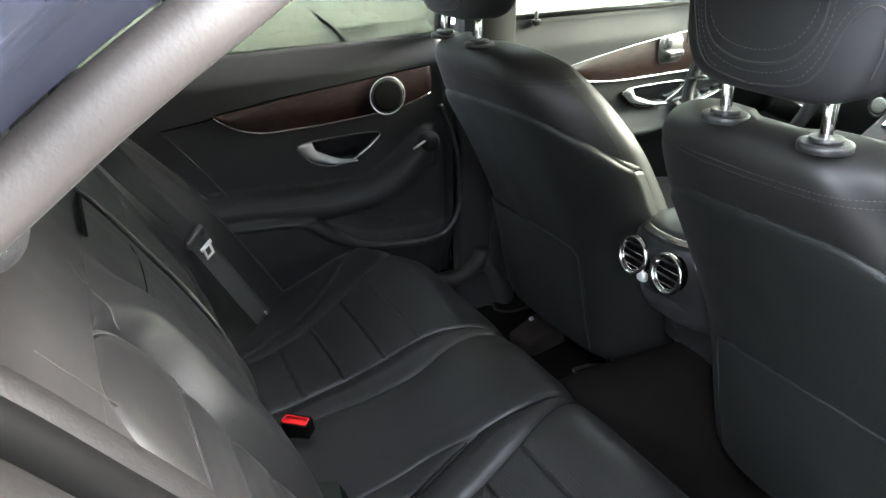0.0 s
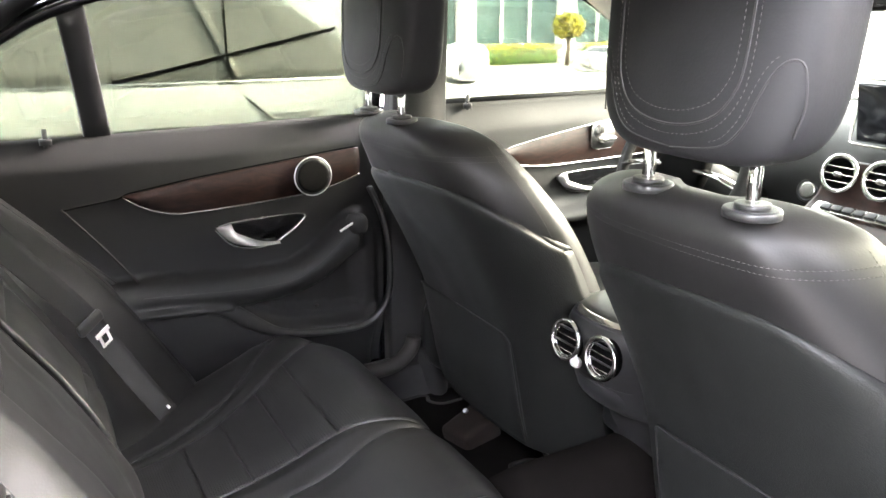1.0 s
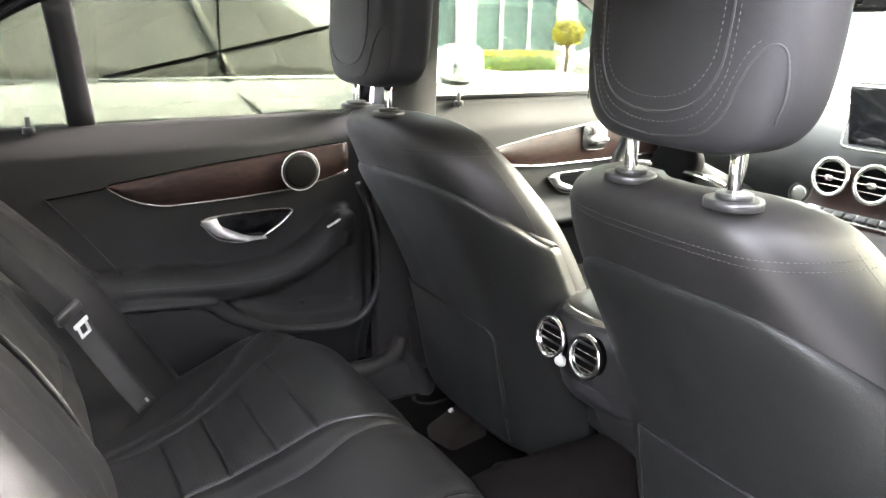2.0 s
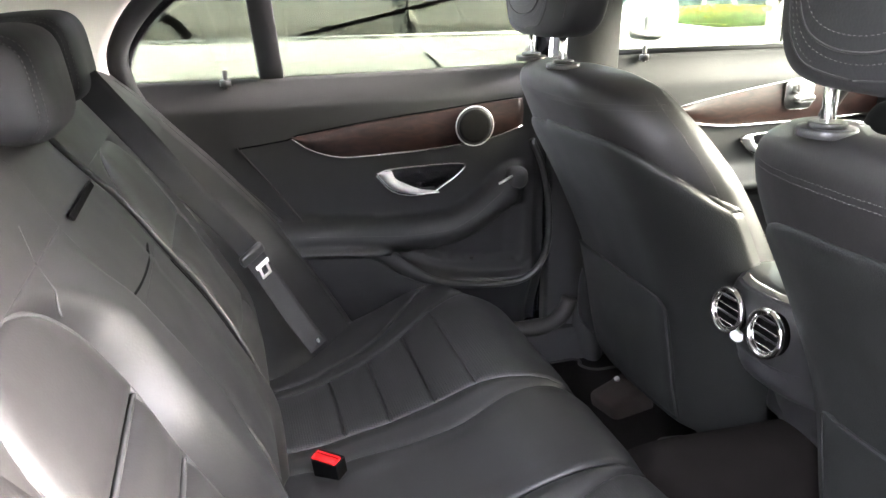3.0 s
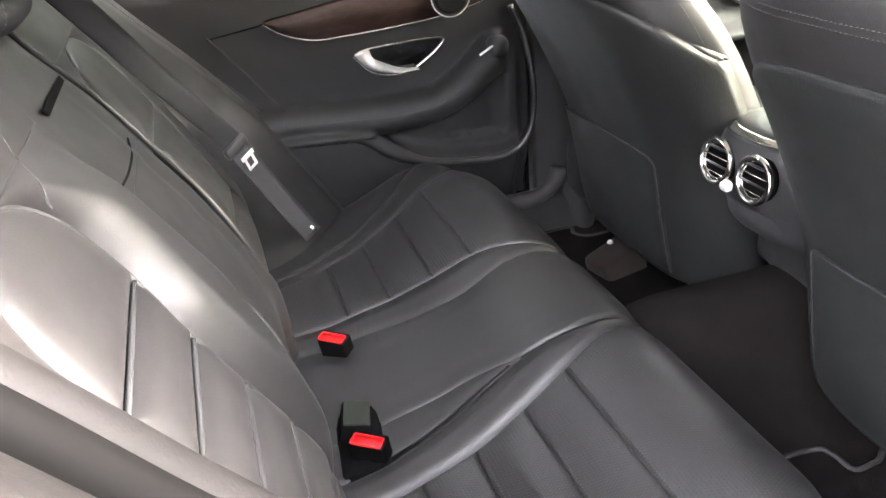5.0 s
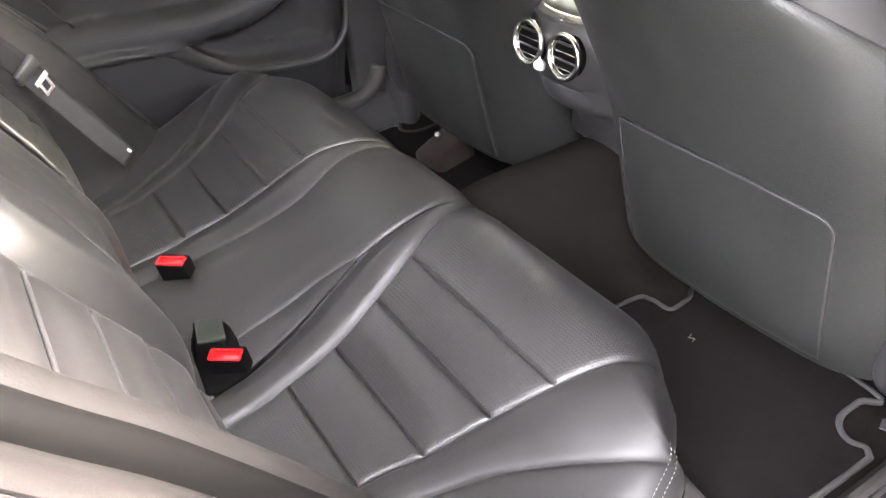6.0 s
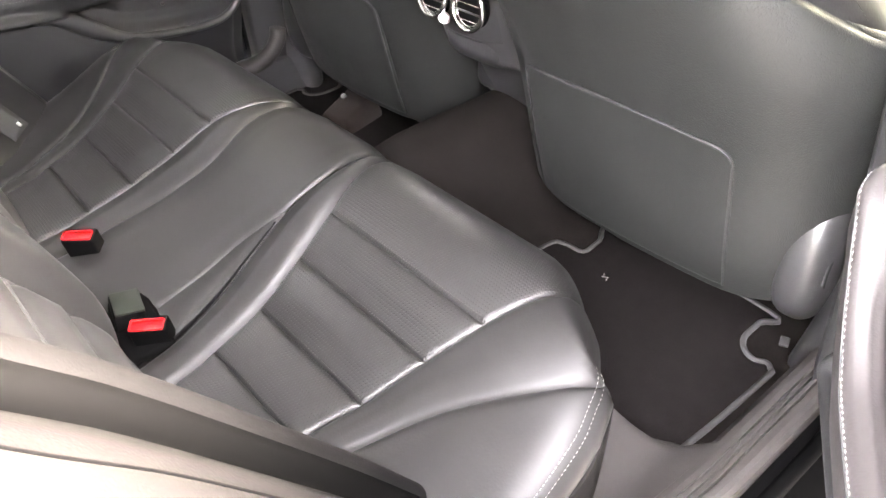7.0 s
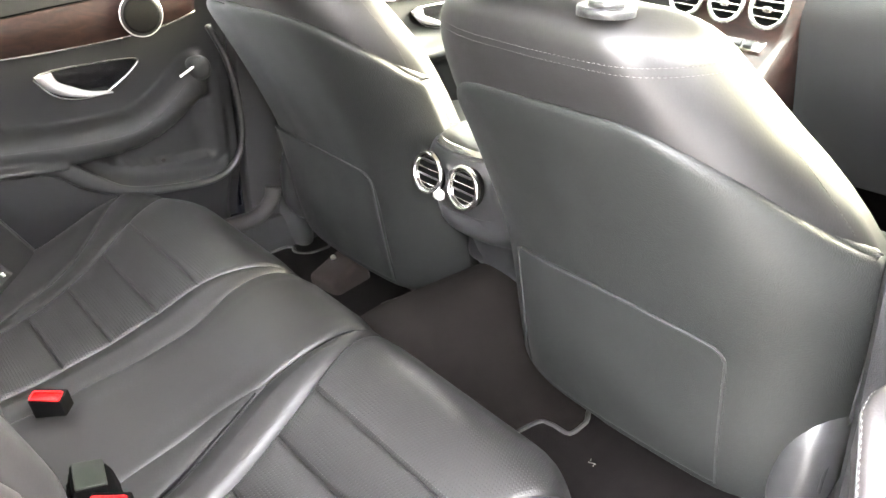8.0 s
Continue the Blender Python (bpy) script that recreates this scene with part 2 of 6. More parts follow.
def sheet(fn, us, vs, back=None, close_u=False):
    """A grid of fn(u, v); with back, a closed body whose far side is back(u, v)."""
    bm = bmesh.new()
    top = [[bm.verts.new(fn(u, v)) for v in vs] for u in us]
    nu, nv = len(us), len(vs)
    for i in range(nu - 1 + close_u):
        for j in range(nv - 1):
            bm.faces.new((top[i][j], top[(i + 1) % nu][j], top[(i + 1) % nu][j + 1], top[i][j + 1]))
    if back:
        bot = [[bm.verts.new(back(u, v)) for v in vs] for u in us]
        for i in range(nu - 1):
            for j in range(nv - 1):
                bm.faces.new((bot[i][j], bot[i][j + 1], bot[i + 1][j + 1], bot[i + 1][j]))
        for i in range(nu - 1):
            for j in (0, nv - 1):
                bm.faces.new((top[i][j], bot[i][j], bot[i + 1][j], top[i + 1][j]))
        for j in range(nv - 1):
            for i in (0, nu - 1):
                bm.faces.new((top[i][j], top[i][j + 1], bot[i][j + 1], bot[i][j]))
    bmesh.ops.recalc_face_normals(bm, faces=bm.faces)
    return bm


def loft(rings, caps=True):
    """Closed rings of points, joined one to the next."""
    bm = bmesh.new()
    vs = [[bm.verts.new(p) for p in r] for r in rings]
    n = len(vs[0])
    for a, b in zip(vs[:-1], vs[1:]):
        for i in range(n):
            bm.faces.new((a[i], a[(i + 1) % n], b[(i + 1) % n], b[i]))
    if caps:
        bm.faces.new(vs[0])
        bm.faces.new(vs[-1])
    bmesh.ops.recalc_face_normals(bm, faces=bm.faces)
    return bm


def tube(points, r, n=8, flat=1.0, closed=False):
    """A round bar along points; flat squeezes it across."""
    pts = [Vector(p) for p in points]
    rings = []
    last = None
    for i, p in enumerate(pts):
        a, b = (pts[i - 1], pts[(i + 1) % len(pts)]) if closed else (pts[max(i - 1, 0)], pts[min(i + 1, len(pts) - 1)])
        t = (b - a).normalized()
        side = t.cross(last if last is not None else (Vector((0, 0, 1)) if abs(t.z) < 0.9 else Vector((1, 0, 0))))
        side.normalize()
        up = side.cross(t).normalized()
        last = up
        rr = r(i / max(len(pts) - 1, 1)) if callable(r) else r
        rings.append([p + side * (rr * math.cos(k * math.tau / n)) + up * (rr * flat * math.sin(k * math.tau / n)) for k in range(n)])
    if closed:
        rings.append(rings[0])
    return loft(rings, caps=not closed)


def smooth_path(pts, n=8):
    """Catmull-Rom through pts."""
    P = [Vector(p) for p in pts]
    P = [P[0] * 2 - P[1]] + P + [P[-1] * 2 - P[-2]]
    out = []
    for i in range(1, len(P) - 2):
        a, b, c, d = P[i - 1:i + 3]
        for k in range(n):
            t = k / n
            out.append(0.5 * ((2 * b) + (c - a) * t + (2 * a - 5 * b + 4 * c - d) * t * t + (3 * b - a - 3 * c + d) * t**3))
    out.append(P[-2])
    return out


def box(size, m=Matrix(), bevel=0.0, seg=2):
    """A box of that size round m's origin, with rounded edges."""
    bm = bmesh.new()
    bmesh.ops.create_cube(bm, size=1)
    bmesh.ops.scale(bm, vec=size, verts=bm.verts)
    if bevel:
        bmesh.ops.bevel(bm, geom=bm.edges[:], offset=bevel, segments=seg, affect='EDGES', profile=0.5)
    bmesh.ops.transform(bm, matrix=m, verts=bm.verts)
    return bm


def slab(outline, axis, a, b, bevel=0.0, seg=2):
    """A plate with that outline (pairs), reaching from a to b along the axis 'x', 'y' or 'z'."""
    bm = bmesh.new()

    def at(p, d):
        return {"x": (d, p[0], p[1]), "y": (p[0], d, p[1]), "z": (p[0], p[1], d)}[axis]
    lo, hi = [bm.verts.new(at(p, a)) for p in outline], [bm.verts.new(at(p, b)) for p in outline]
    n = len(outline)
    f0, f1 = bm.faces.new(lo), bm.faces.new(hi)
    for i in range(n):
        bm.faces.new((lo[i], lo[(i + 1) % n], hi[(i + 1) % n], hi[i]))
    bmesh.ops.recalc_face_normals(bm, faces=bm.faces)
    if bevel:
        rim = [e for e in bm.edges if e in set(f0.edges) | set(f1.edges)]
        bmesh.ops.bevel(bm, geom=rim, offset=bevel, segments=seg, affect='EDGES', profile=0.5)
    return bm


def rounded(w, h, r, n=5, cx=0.0, cy=0.0):
    """Outline of a rounded rectangle."""
    out = []
    for k, (sx, sy) in enumerate(((1, 1), (-1, 1), (-1, -1), (1, -1))):
        for i in range(n + 1):
            a = math.pi / 2 * (k + i / n)
            out.append((cx + sx * (w / 2 - r) + r * math.cos(a), cy + sy * (h / 2 - r) + r * math.sin(a)))
    return out


def ring(centre, axis, R, r, n=40, k=10, flat=1.0):
    """A torus round the axis through the centre."""
    ax = Vector(axis).normalized()
    e1 = ax.orthogonal().normalized()
    e2 = ax.cross(e1)
    c = Vector(centre)
    pts = []
    for i in range(n):
        a = math.tau * i / n
        d = e1 * math.cos(a) + e2 * math.sin(a)
        pts.append([c + d * (R + r * math.cos(b)) + ax * (r * flat * math.sin(b)) for b in (math.tau * j / k for j in range(k))])
    pts.append(pts[0])
    bm = loft(pts, caps=False)
    bmesh.ops.remove_doubles(bm, verts=bm.verts, dist=1e-6)
    return bm


def disc(centre, axis, R, thick, n=40, dome=0.0):
    """A round plate with a small rounded rim, bulging by dome at its middle."""
    ax = Vector(axis).normalized()
    e1 = ax.orthogonal().normalized()
    e2 = ax.cross(e1)
    c = Vector(centre)
    prof = [(R, -thick / 2), (R, thick * 0.25), (R * 0.97, thick / 2)] + [(R * q, thick / 2 + dome * (1 - q * q)) for q in (0.8, 0.55, 0.3, 0.08)]
    return loft([[c + (e1 * math.cos(math.tau * i / n) + e2 * math.sin(math.tau * i / n)) * rr + ax * h for i in range(n)] for rr, h in prof])


def add(*bms):
    """Several pieces of one part, in one mesh."""
    out = bms[0]
    for b in bms[1:]:
        me = bpy.data.meshes.new("joined")
        b.to_mesh(me)
        b.free()
        out.from_mesh(me)
        bpy.data.meshes.remove(me)
    return out


def stitches(points, length=0.0045, gap=0.0025, r=0.0007):
    """A row of short raised stitches along a line."""
    pts = [Vector(p) for p in points]
    bm = bmesh.new()
    acc, pos = 0.0, 0.0
    seg = [(b - a).length for a, b in zip(pts[:-1], pts[1:])]
    total = sum(seg)

    def at(d):
        for L, a, b in zip(seg, pts[:-1], pts[1:]):
            if d <= L:
                return a + (b - a) * (d / max(L, 1e-9))
            d -= L
        return pts[-1]
    while pos < total - length:
        a, b = at(pos), at(pos + length)
        t = (b - a).normalized()
        s = t.orthogonal().normalized()
        u = t.cross(s)
        mid = (a + b) / 2
        vs = [bm.verts.new(q) for q in [a] + [mid + (s * math.cos(k * math.tau / 4) + u * math.sin(k * math.tau / 4)) * r for k in range(4)] + [b]]
        for k in range(4):
            bm.faces.new((vs[0], vs[1 + k], vs[1 + (k + 1) % 4]))
            bm.faces.new((vs[5], vs[1 + (k + 1) % 4], vs[1 + k]))
        pos += length + gap
    return bm


def pillow(centre, size, axes=(Vector((1, 0, 0)), Vector((0, 1, 0)), Vector((0, 0, 1))), e=0.45, n=28, shape=None):
    """A soft rounded block: a squarish ball of that size."""
    c = Vector(centre)
    A = [Vector(a) for a in axes]

    def pw(v):
        return math.copysign(abs(v) ** e, v)
    rings = []
    for i in range(1, n):
        th = math.pi * (i / n - 0.5)
        row = []
        for j in range(2 * n):
            ph = math.tau * j / (2 * n)
            p = [pw(math.cos(th)) * pw(math.cos(ph)) * size[0] / 2, pw(math.cos(th)) * pw(math.sin(ph)) * size[1] / 2, pw(math.sin(th)) * size[2] / 2]
            if shape:
                p = shape(*p)
            row.append(c + A[0] * p[0] + A[1] * p[1] + A[2] * p[2])
        rings.append(row)
    return loft(rings)


# ---------------- rear bench ----------------
CUSHION_X = [0.50, 0.60, 0.638, 0.712, 0.785, 0.85, 0.90, 0.945, 0.985, 1.010, 1.020, 1.012, 0.985]
CUSHION_Z = [0.430, 0.440, 0.449, 0.467, 0.498, 0.531, 0.546, 0.546, 0.526, 0.490, 0.440, 0.360, 0.275]
prof = smooth_path([(x, 0, z) for x, z in zip(CUSHION_X, CUSHION_Z)], 10)
prof_s = np.r_[0, np.cumsum([(b - a).length for a, b in zip(prof[:-1], prof[1:])])]
prof_x, prof_z = np.array([p.x for p in prof]), np.array([p.z for p in prof])
S_END = float(prof_s[-1])


def s_at(x):
    """Length along the cushion's profile at x, on its upper side."""
    k = int(np.argmax(prof_x))
    return float(np.interp(x, prof_x[:k + 1], prof_s[:k + 1]))


def prof_at(s):
    x, z = float(np.interp(s, prof_s, prof_x)), float(np.interp(s, prof_s, prof_z))
    e = 0.006
    dx = float(np.interp(s + e, prof_s, prof_x) - np.interp(s - e, prof_s, prof_x))
    dz = float(np.interp(s + e, prof_s, prof_z) - np.interp(s - e, prof_s, prof_z))
    L = math.hypot(dx, dz)
    return x, z, -dz / L, dx / L


def along(xs, ys, front):
    """A seam's distance from the middle, along the profile: knots in x, then its value on the front face."""
    return curve([s_at(x) for x in xs] + [S_END * 0.86, S_END], list(ys) + [front, front])


SEAM_A = along([0.50, 0.62, 0.73, 0.82, 0.90, 0.95], [0.078, 0.074, 0.074, 0.097, 0.106, 0.104], 0.098)
SEAM_K = along([0.50, 0.60, 0.642, 0.749, 0.817, 0.90, 0.95], [0.150, 0.141, 0.137, 0.110, 0.0972, 0.1062, 0.1042], 0.0982)
SEAM_I = along([0.50, 0.585, 0.64, 0.712, 0.785, 0.85, 0.94, 1.0], [0.210, 0.206, 0.203, 0.196, 0.182, 0.168, 0.136, 0.122], 0.118)
SEAM_O = along([0.50, 0.62, 0.665, 0.712, 0.782, 0.842, 0.917, 0.96], [0.370, 0.385, 0.392, 0.408, 0.430, 0.456, 0.482, 0.492], 0.495)
SEAM_Q = along([0.50, 0.60, 0.68, 0.75, 0.814, 0.848, 0.885, 0.93], [0.400, 0.418, 0.445, 0.480, 0.536, 0.572, 0.598, 0.5945], 0.566)
SEAM_E = along([0.50, 0.60, 0.728, 0.816, 0.857, 0.90, 0.94, 0.98], [0.640, 0.640, 0.636, 0.630, 0.618, 0.605, 0.595, 0.583], 0.568)


def cushion_point(s, y, sink=0.0):
    """The cushion's upholstery at length s and distance y, with its side bolster and rounded outer edge."""
    x, z, nx, nz = prof_at(s)
    a = abs(y)
    lift = -0.012 * step(0, 1, (a - SEAM_O(s)) / (SEAM_E(s) - SEAM_O(s))) * (1 - step(s_at(0.90), s_at(1.015), s))
    lift += 0.0035 * step(0, 1, (a - SEAM_A(s)) / 0.05) * step(0, 1, (SEAM_I(s) + 0.02 - a) / 0.05) * step(s_at(0.6), s_at(0.75), s)
    lift -= 0.002 * step(0, 1, (0.10 - a) / 0.03) * (1 - step(s_at(0.93), s_at(1.0), s))
    d = SEAM_E(s) - a
    r = 0.045
    if d < r:
        lift -= 0.032 * (1 - math.sqrt(max(0, 1 - ((r - d) / r) ** 2)))
    front = step(s_at(0.86), s_at(1.0), s)
    back = 0.10 * step(0.42, 0.62, a) * front
    h = lift - sink
    return Vector((x + nx * h - back, y, z + nz * h))


def cushion_panel(side, s0, s1, lo, hi, nu=22, nv=18, groove=0.0045, soft=(1, 1, 1, 1), puff=0.003, edge=0.0042):
    """One sewn panel between two seams; its edges turn down into the seams. soft: which of start, end, low, high edges are seams."""
    us, vs = ends(nu), ends(nv)

    def down(u, v, w):
        s = s0 + (s1 - s0) * u
        du, dv = u * abs(s1 - s0), (1 - u) * abs(s1 - s0)
        dl, dh = v * w, (1 - v) * w
        g = 0.0
        for dist, on in zip((du, dv, dl, dh), soft):
            if on:
                g = max(g, (on(s) if callable(on) else 1) * math.exp(-(dist / edge) ** 1.3))
        mid = min(1, min([q for q, on in zip((du, dv, dl, dh), soft) if on] + [1]) / 0.04)
        return g * groove - puff * mid

    def fn(u, v):
        s = s0 + (s1 - s0) * u
        a, b = lo(s), hi(s)
        y = a + (b - a) * v
        return cushion_point(s, side * y, down(u, v, abs(b - a)))
    return sheet(fn, us, vs, lambda u, v: fn(u, v) - Vector((0, 0, 0.004)) - Vector((0.008, 0, 0.012)) * (1 if 0.02 < u < 0.98 and 0.02 < v < 0.98 else 0.6))


bench = thing("rear_bench_seat", (0.75, 0, 0.275), "black leather rear bench seat with quilted inserts, worn glossy", "car seat")
ROWS_X = [0.52, 0.638, 0.712, 0.785, 0.85]
core = sheet(lambda u, v: cushion_point(s_at(0.5) + (S_END - 0.0) * u, -0.60 + 1.20 * v, 0.040), ends(30), ends(24),
             lambda u, v: Vector((0.50 + 0.44 * u, -0.57 + 1.14 * v, 0.27)))
part("cushion_core", core, DARK, bench)
part("centre_panel", cushion_panel(1, s_at(0.52), S_END, lambda s: -SEAM_A(s), SEAM_K, 46, 40, puff=0.005, groove=0.004, edge=0.0035), LEATHER, bench)
for sd in (1, -1):
    if sd < 0:
        part("seam_gusset", cushion_panel(sd, s_at(0.52), s_at(0.816), SEAM_A, SEAM_K, 24, 14, edge=0.007, groove=0.007, puff=0.0, soft=(1, 0, lambda s: 0.2, 1)), LEATHER, bench)
        # Dark tube draws the shade in the gap beside the ribbon.
        part("ribbon_gap_shade", tube([cushion_point(s_at(0.56) + (s_at(0.80) - s_at(0.56)) * k / 40, -SEAM_K(s_at(0.56) + (s_at(0.80) - s_at(0.56)) * k / 40) + 0.0005, 0.0035) for k in range(41)], lambda k: 0.0032 - 0.0022 * k, 8), DARK, bench, "dark tube drawn as shade in the gap beside the raised ribbon")
    part("inner_ribbon", cushion_panel(sd, s_at(0.52), S_END, SEAM_K, SEAM_I, 46, 22, puff=0.009 if sd < 0 else 0.006, groove=0.012 if sd < 0 else 0.006, edge=0.0065), LEATHER, bench)
    for x0, x1 in zip(ROWS_X, ROWS_X[1:] + [None]):
        s1 = s_at(x1) if x1 else S_END
        part("insert_panel", cushion_panel(sd, s_at(x0), s1, SEAM_I, SEAM_O, 20 if x1 else 40, 26, puff=0.004, groove=0.0034, edge=0.0023), PERF, bench, "perforated leather insert panel")
    part("thigh_bolster", cushion_panel(sd, s_at(0.52), S_END, SEAM_O, SEAM_Q, 46, 16, puff=0.004), LEATHER, bench)
    part("side_panel", cushion_panel(sd, s_at(0.52), S_END, SEAM_Q, SEAM_E, 46, 18, puff=0.002, soft=(1, 1, 1, 0)), LEATHER, bench)
    # outer skirt
    us = ends(40)
    # The skirt's shade is put into its darker black.
    part("side_skirt", sheet(lambda u, v, sd=sd: (lambda p: Vector((p.x - 0.01 * v, p.y - sd * 0.012 * v * v, p.z + (0.275 - p.z) * v)))(cushion_point(s_at(0.52) + (S_END * 0.97 - s_at(0.52)) * u, sd * SEAM_E(s_at(0.52) + (S_END * 0.97 - s_at(0.52)) * u))), us, [0, .1, .3, .6, 1],
                             lambda u, v, sd=sd: (lambda p: Vector((p.x - 0.02, p.y - sd * 0.02, p.z + (0.275 - p.z) * v)))(cushion_point(s_at(0.52) + (S_END * 0.97 - s_at(0.52)) * u, sd * SEAM_E(s_at(0.52) + (S_END * 0.97 - s_at(0.52)) * u)))), DIMBLACK, bench)
    for off in (0.010, 0.017):
        ln = [cushion_point(s_at(0.60) + (s_at(0.925) - s_at(0.60)) * k / 60, sd * (SEAM_E(s_at(0.60) + (s_at(0.925) - s_at(0.60)) * k / 60) - off), -0.0028) for k in range(61)]
        part("edge_stitching", stitches(ln, 0.0042, 0.0010, 0.00048), THREAD, bench, "pale double stitching", kind="stuff")
    for x in ROWS_X[1:]:
        s = s_at(x) + 0.005
        ln = [cushion_point(s, sd * (SEAM_I(s) + (SEAM_O(s) - SEAM_I(s)) * (0.03 + 0.94 * k / 30)), -0.0002 - 0.003) for k in range(31)]
        part("row_stitching", stitches(ln, 0.0035, 0.0012, 0.0005), DTHREAD, bench, kind="stuff")

# backrest, in lengths s up its slope, y across and o out of it
B0, BUP, BOUT = Vector((0.62, 0, 0.45)), Vector((-0.4685, 0, 0.8835)), Vector((0.8835, 0, 0.4685))


def back_point(s, y, o=0.0):
    return B0 + BUP * s + BOUT * o + Vector((0, y, 0))


INS_HI = curve([0.0, 0.11, 0.23, 0.32, 0.38, 0.42, 0.45, 0.49, 0.521, 0.545, 0.557, 0.563], [-0.278, -0.275, -0.273, -0.279, -0.277, -0.266, -0.259, -0.260, -0.272, -0.296, -0.325, -0.362])
INS_LO = curve([0.0, 0.30, 0.45, 0.497, 0.531, 0.550, 0.559, 0.563], [-0.446, -0.450, -0.456, -0.450, -0.434, -0.410, -0.390, -0.364])
ROLL_IN = curve([0.0, 0.16, 0.23, 0.28, 0.354, 0.44, 0.523, 0.64], [-0.185, -0.182, -0.170, -0.152, -0.140, -0.146, -0.148, -0.130])
FOLD = curve([0.0, 0.10, 0.20, 0.28, 0.34, 0.37], [-0.262, -0.245, -0.222, -0.198, -0.172, -0.155])
TOP_S = 0.662
ROLL_FAR = curve([0.0, 0.25, 0.35, 0.44, 0.52, 0.57, 0.62, 0.67], [-0.085, -0.085, -0.098, -0.084, -0.080, -0.060, -0.036, -0.020])


def back_off(s, y, far=False):
    """How far the backrest's upholstery stands out at s, y."""
    a = -abs(y)
    hi, lo = (INS_HI(s) + 0.085, INS_LO(s) + 0.06) if far else (INS_HI(s), INS_LO(s))
    o = -0.012 - 0.062 * (1 - step(0.0, 0.21, s))
    if s < 0.563:
        fade = step(0, 0.10, 0.575 - s) * step(0.03, 0.17, s)
        o += (0.008 if far else 0.021) * fade * step(0, 1, (a - hi) / 0.035) * (1 - 0.8 * step(0, 1, (a - ROLL_IN(s) + 0.04) / 0.04))
        o += (-0.004 if far else 0.002) * fade * step(0, 1, (lo - a) / 0.03)
    if far:
        o -= 0.015 * step(0, 0.014, abs(y) + ROLL_FAR(s) - 0.002)
    if not far and -0.34 < y < -0.15:
        # creased fold low on the roll
        o -= 0.014 * math.exp(-((a - FOLD(s)) / 0.007) ** 2) * step(0.08, 0.16, s) * (1 - step(0.33, 0.37, s))
    o += 0.012 * math.sin(math.pi * min(max(s / 0.6, 0), 1))
    if -0.30 < y < 0.08:
        # tucked in over the buckles
        o -= 0.038 * (1 - step(0.04, 0.30, s)) * step(-0.30, -0.21, y) * (1 - step(0.04, 0.08, y))
    top = max(0.0, s - (TOP_S - 0.04)) / 0.04
    o -= 0.045 * (1 - math.sqrt(max(0.0, 1 - min(top, 1) ** 2)))
    return o


def back_panel(side, s0, s1, lo, hi, nu=26, nv=18, soft=(1, 1, 1, 1), groove=0.0045, puff=0.003, edge=0.0045):
    us, vs = ends(nu), ends(nv)

    def fn(u, v, deep=0.0):
        s = s0 + (s1 - s0) * u
        a, b = lo(s), hi(s)
        y = a + (b - a) * v
        w = abs(b - a)
        L = abs(s1 - s0)
        g, near_edge = 0.0, 1.0
        for dist, on in zip((u * L, (1 - u) * L, v * w, (1 - v) * w), soft):
            if on:
                g = max(g, (on(s) if callable(on) else 1) * math.exp(-(dist / edge) ** 1.3))
                near_edge = min(near_edge, dist + 0.04 * (1 - (on(s) if callable(on) else 1)))
        return back_point(s, side * y, back_off(s, y, side * y > 0) - g * groove + puff * min(1, near_edge / 0.04) - deep)
    return sheet(fn, us, vs, lambda u, v: fn(u, v, 0.03))


ROWS_S = [0.06, 0.17, 0.235, 0.302, 0.370, 0.437, 0.563]
for sd in (-1, 1):
    roll = ROLL_IN if sd > 0 else ROLL_FAR
    hi_, lo_ = (INS_HI, INS_LO) if sd > 0 else (lambda s: INS_HI(s) + 0.085, lambda s: INS_LO(s) + 0.06)
    rows = ROWS_S if sd > 0 else [0.06, 0.22, 0.40, 0.563]
    for s0, s1 in zip(rows[:-1], rows[1:]):
        part("back_insert_panel", back_panel(sd, s0, s1, lo_, hi_, 30, 30, soft=(1, 1, 1, 1), puff=0.005, edge=0.0065, groove=0.011 if sd > 0 else 0.006), LEATHER, bench)
    part("back_roll", back_panel(sd, 0.04, 0.563, hi_, roll, 46, 44, soft=(1, 0, 1, (lambda s: 1 - step(0.40, 0.4545, s)) if sd > 0 else 1), puff=0.004, groove=0.012, edge=0.0075), LEATHER, bench)
    part("back_wing", back_panel(sd, 0.04, 0.563, lambda s: -0.556, lo_, 46, 14, soft=(1, 0, 0, 1), puff=0.004, groove=0.009, edge=0.007), LEATHER, bench)
    part("back_yoke", back_panel(sd, 0.563, TOP_S, lambda s: -0.556, roll, 18, 40, soft=(0, 0, 0, 0 if sd > 0 else 1), puff=0.004), LEATHER, bench)
    for pts, m_ in ((((-0.278, 0.526), (-0.262, 0.545), (-0.245, 0.562), (-0.213, 0.590)), STITCHDARK), (((-0.424, 0.548), (-0.430, 0.585), (-0.440, 0.622)), LEATHER)):
        if sd < 0:
            continue
        ln = smooth_path([(y, s, 0) for y, s in pts], 8)
        part("yoke_seam", tube([back_point(q.y, sd * q.x, back_off(q.y, q.x) + 0.0034) for q in ln], 0.0010, 6), m_, bench)
# Dark tubes fill the insert and row grooves as drawn crease shade.
for edge_, s_lo, r_ in ((INS_HI, 0.09, 0.0034), (INS_LO, 0.22, 0.0022)):
    ss = [s_lo + (0.5625 - s_lo) * k / 70 for k in range(71)]
    part("insert_crease_shade", tube([back_point(s, edge_(s), back_off(s, edge_(s)) - 0.0072) for s in ss], r_, 8), STITCHDARK, bench, "dark tube drawn as shade in the crease round the insert")
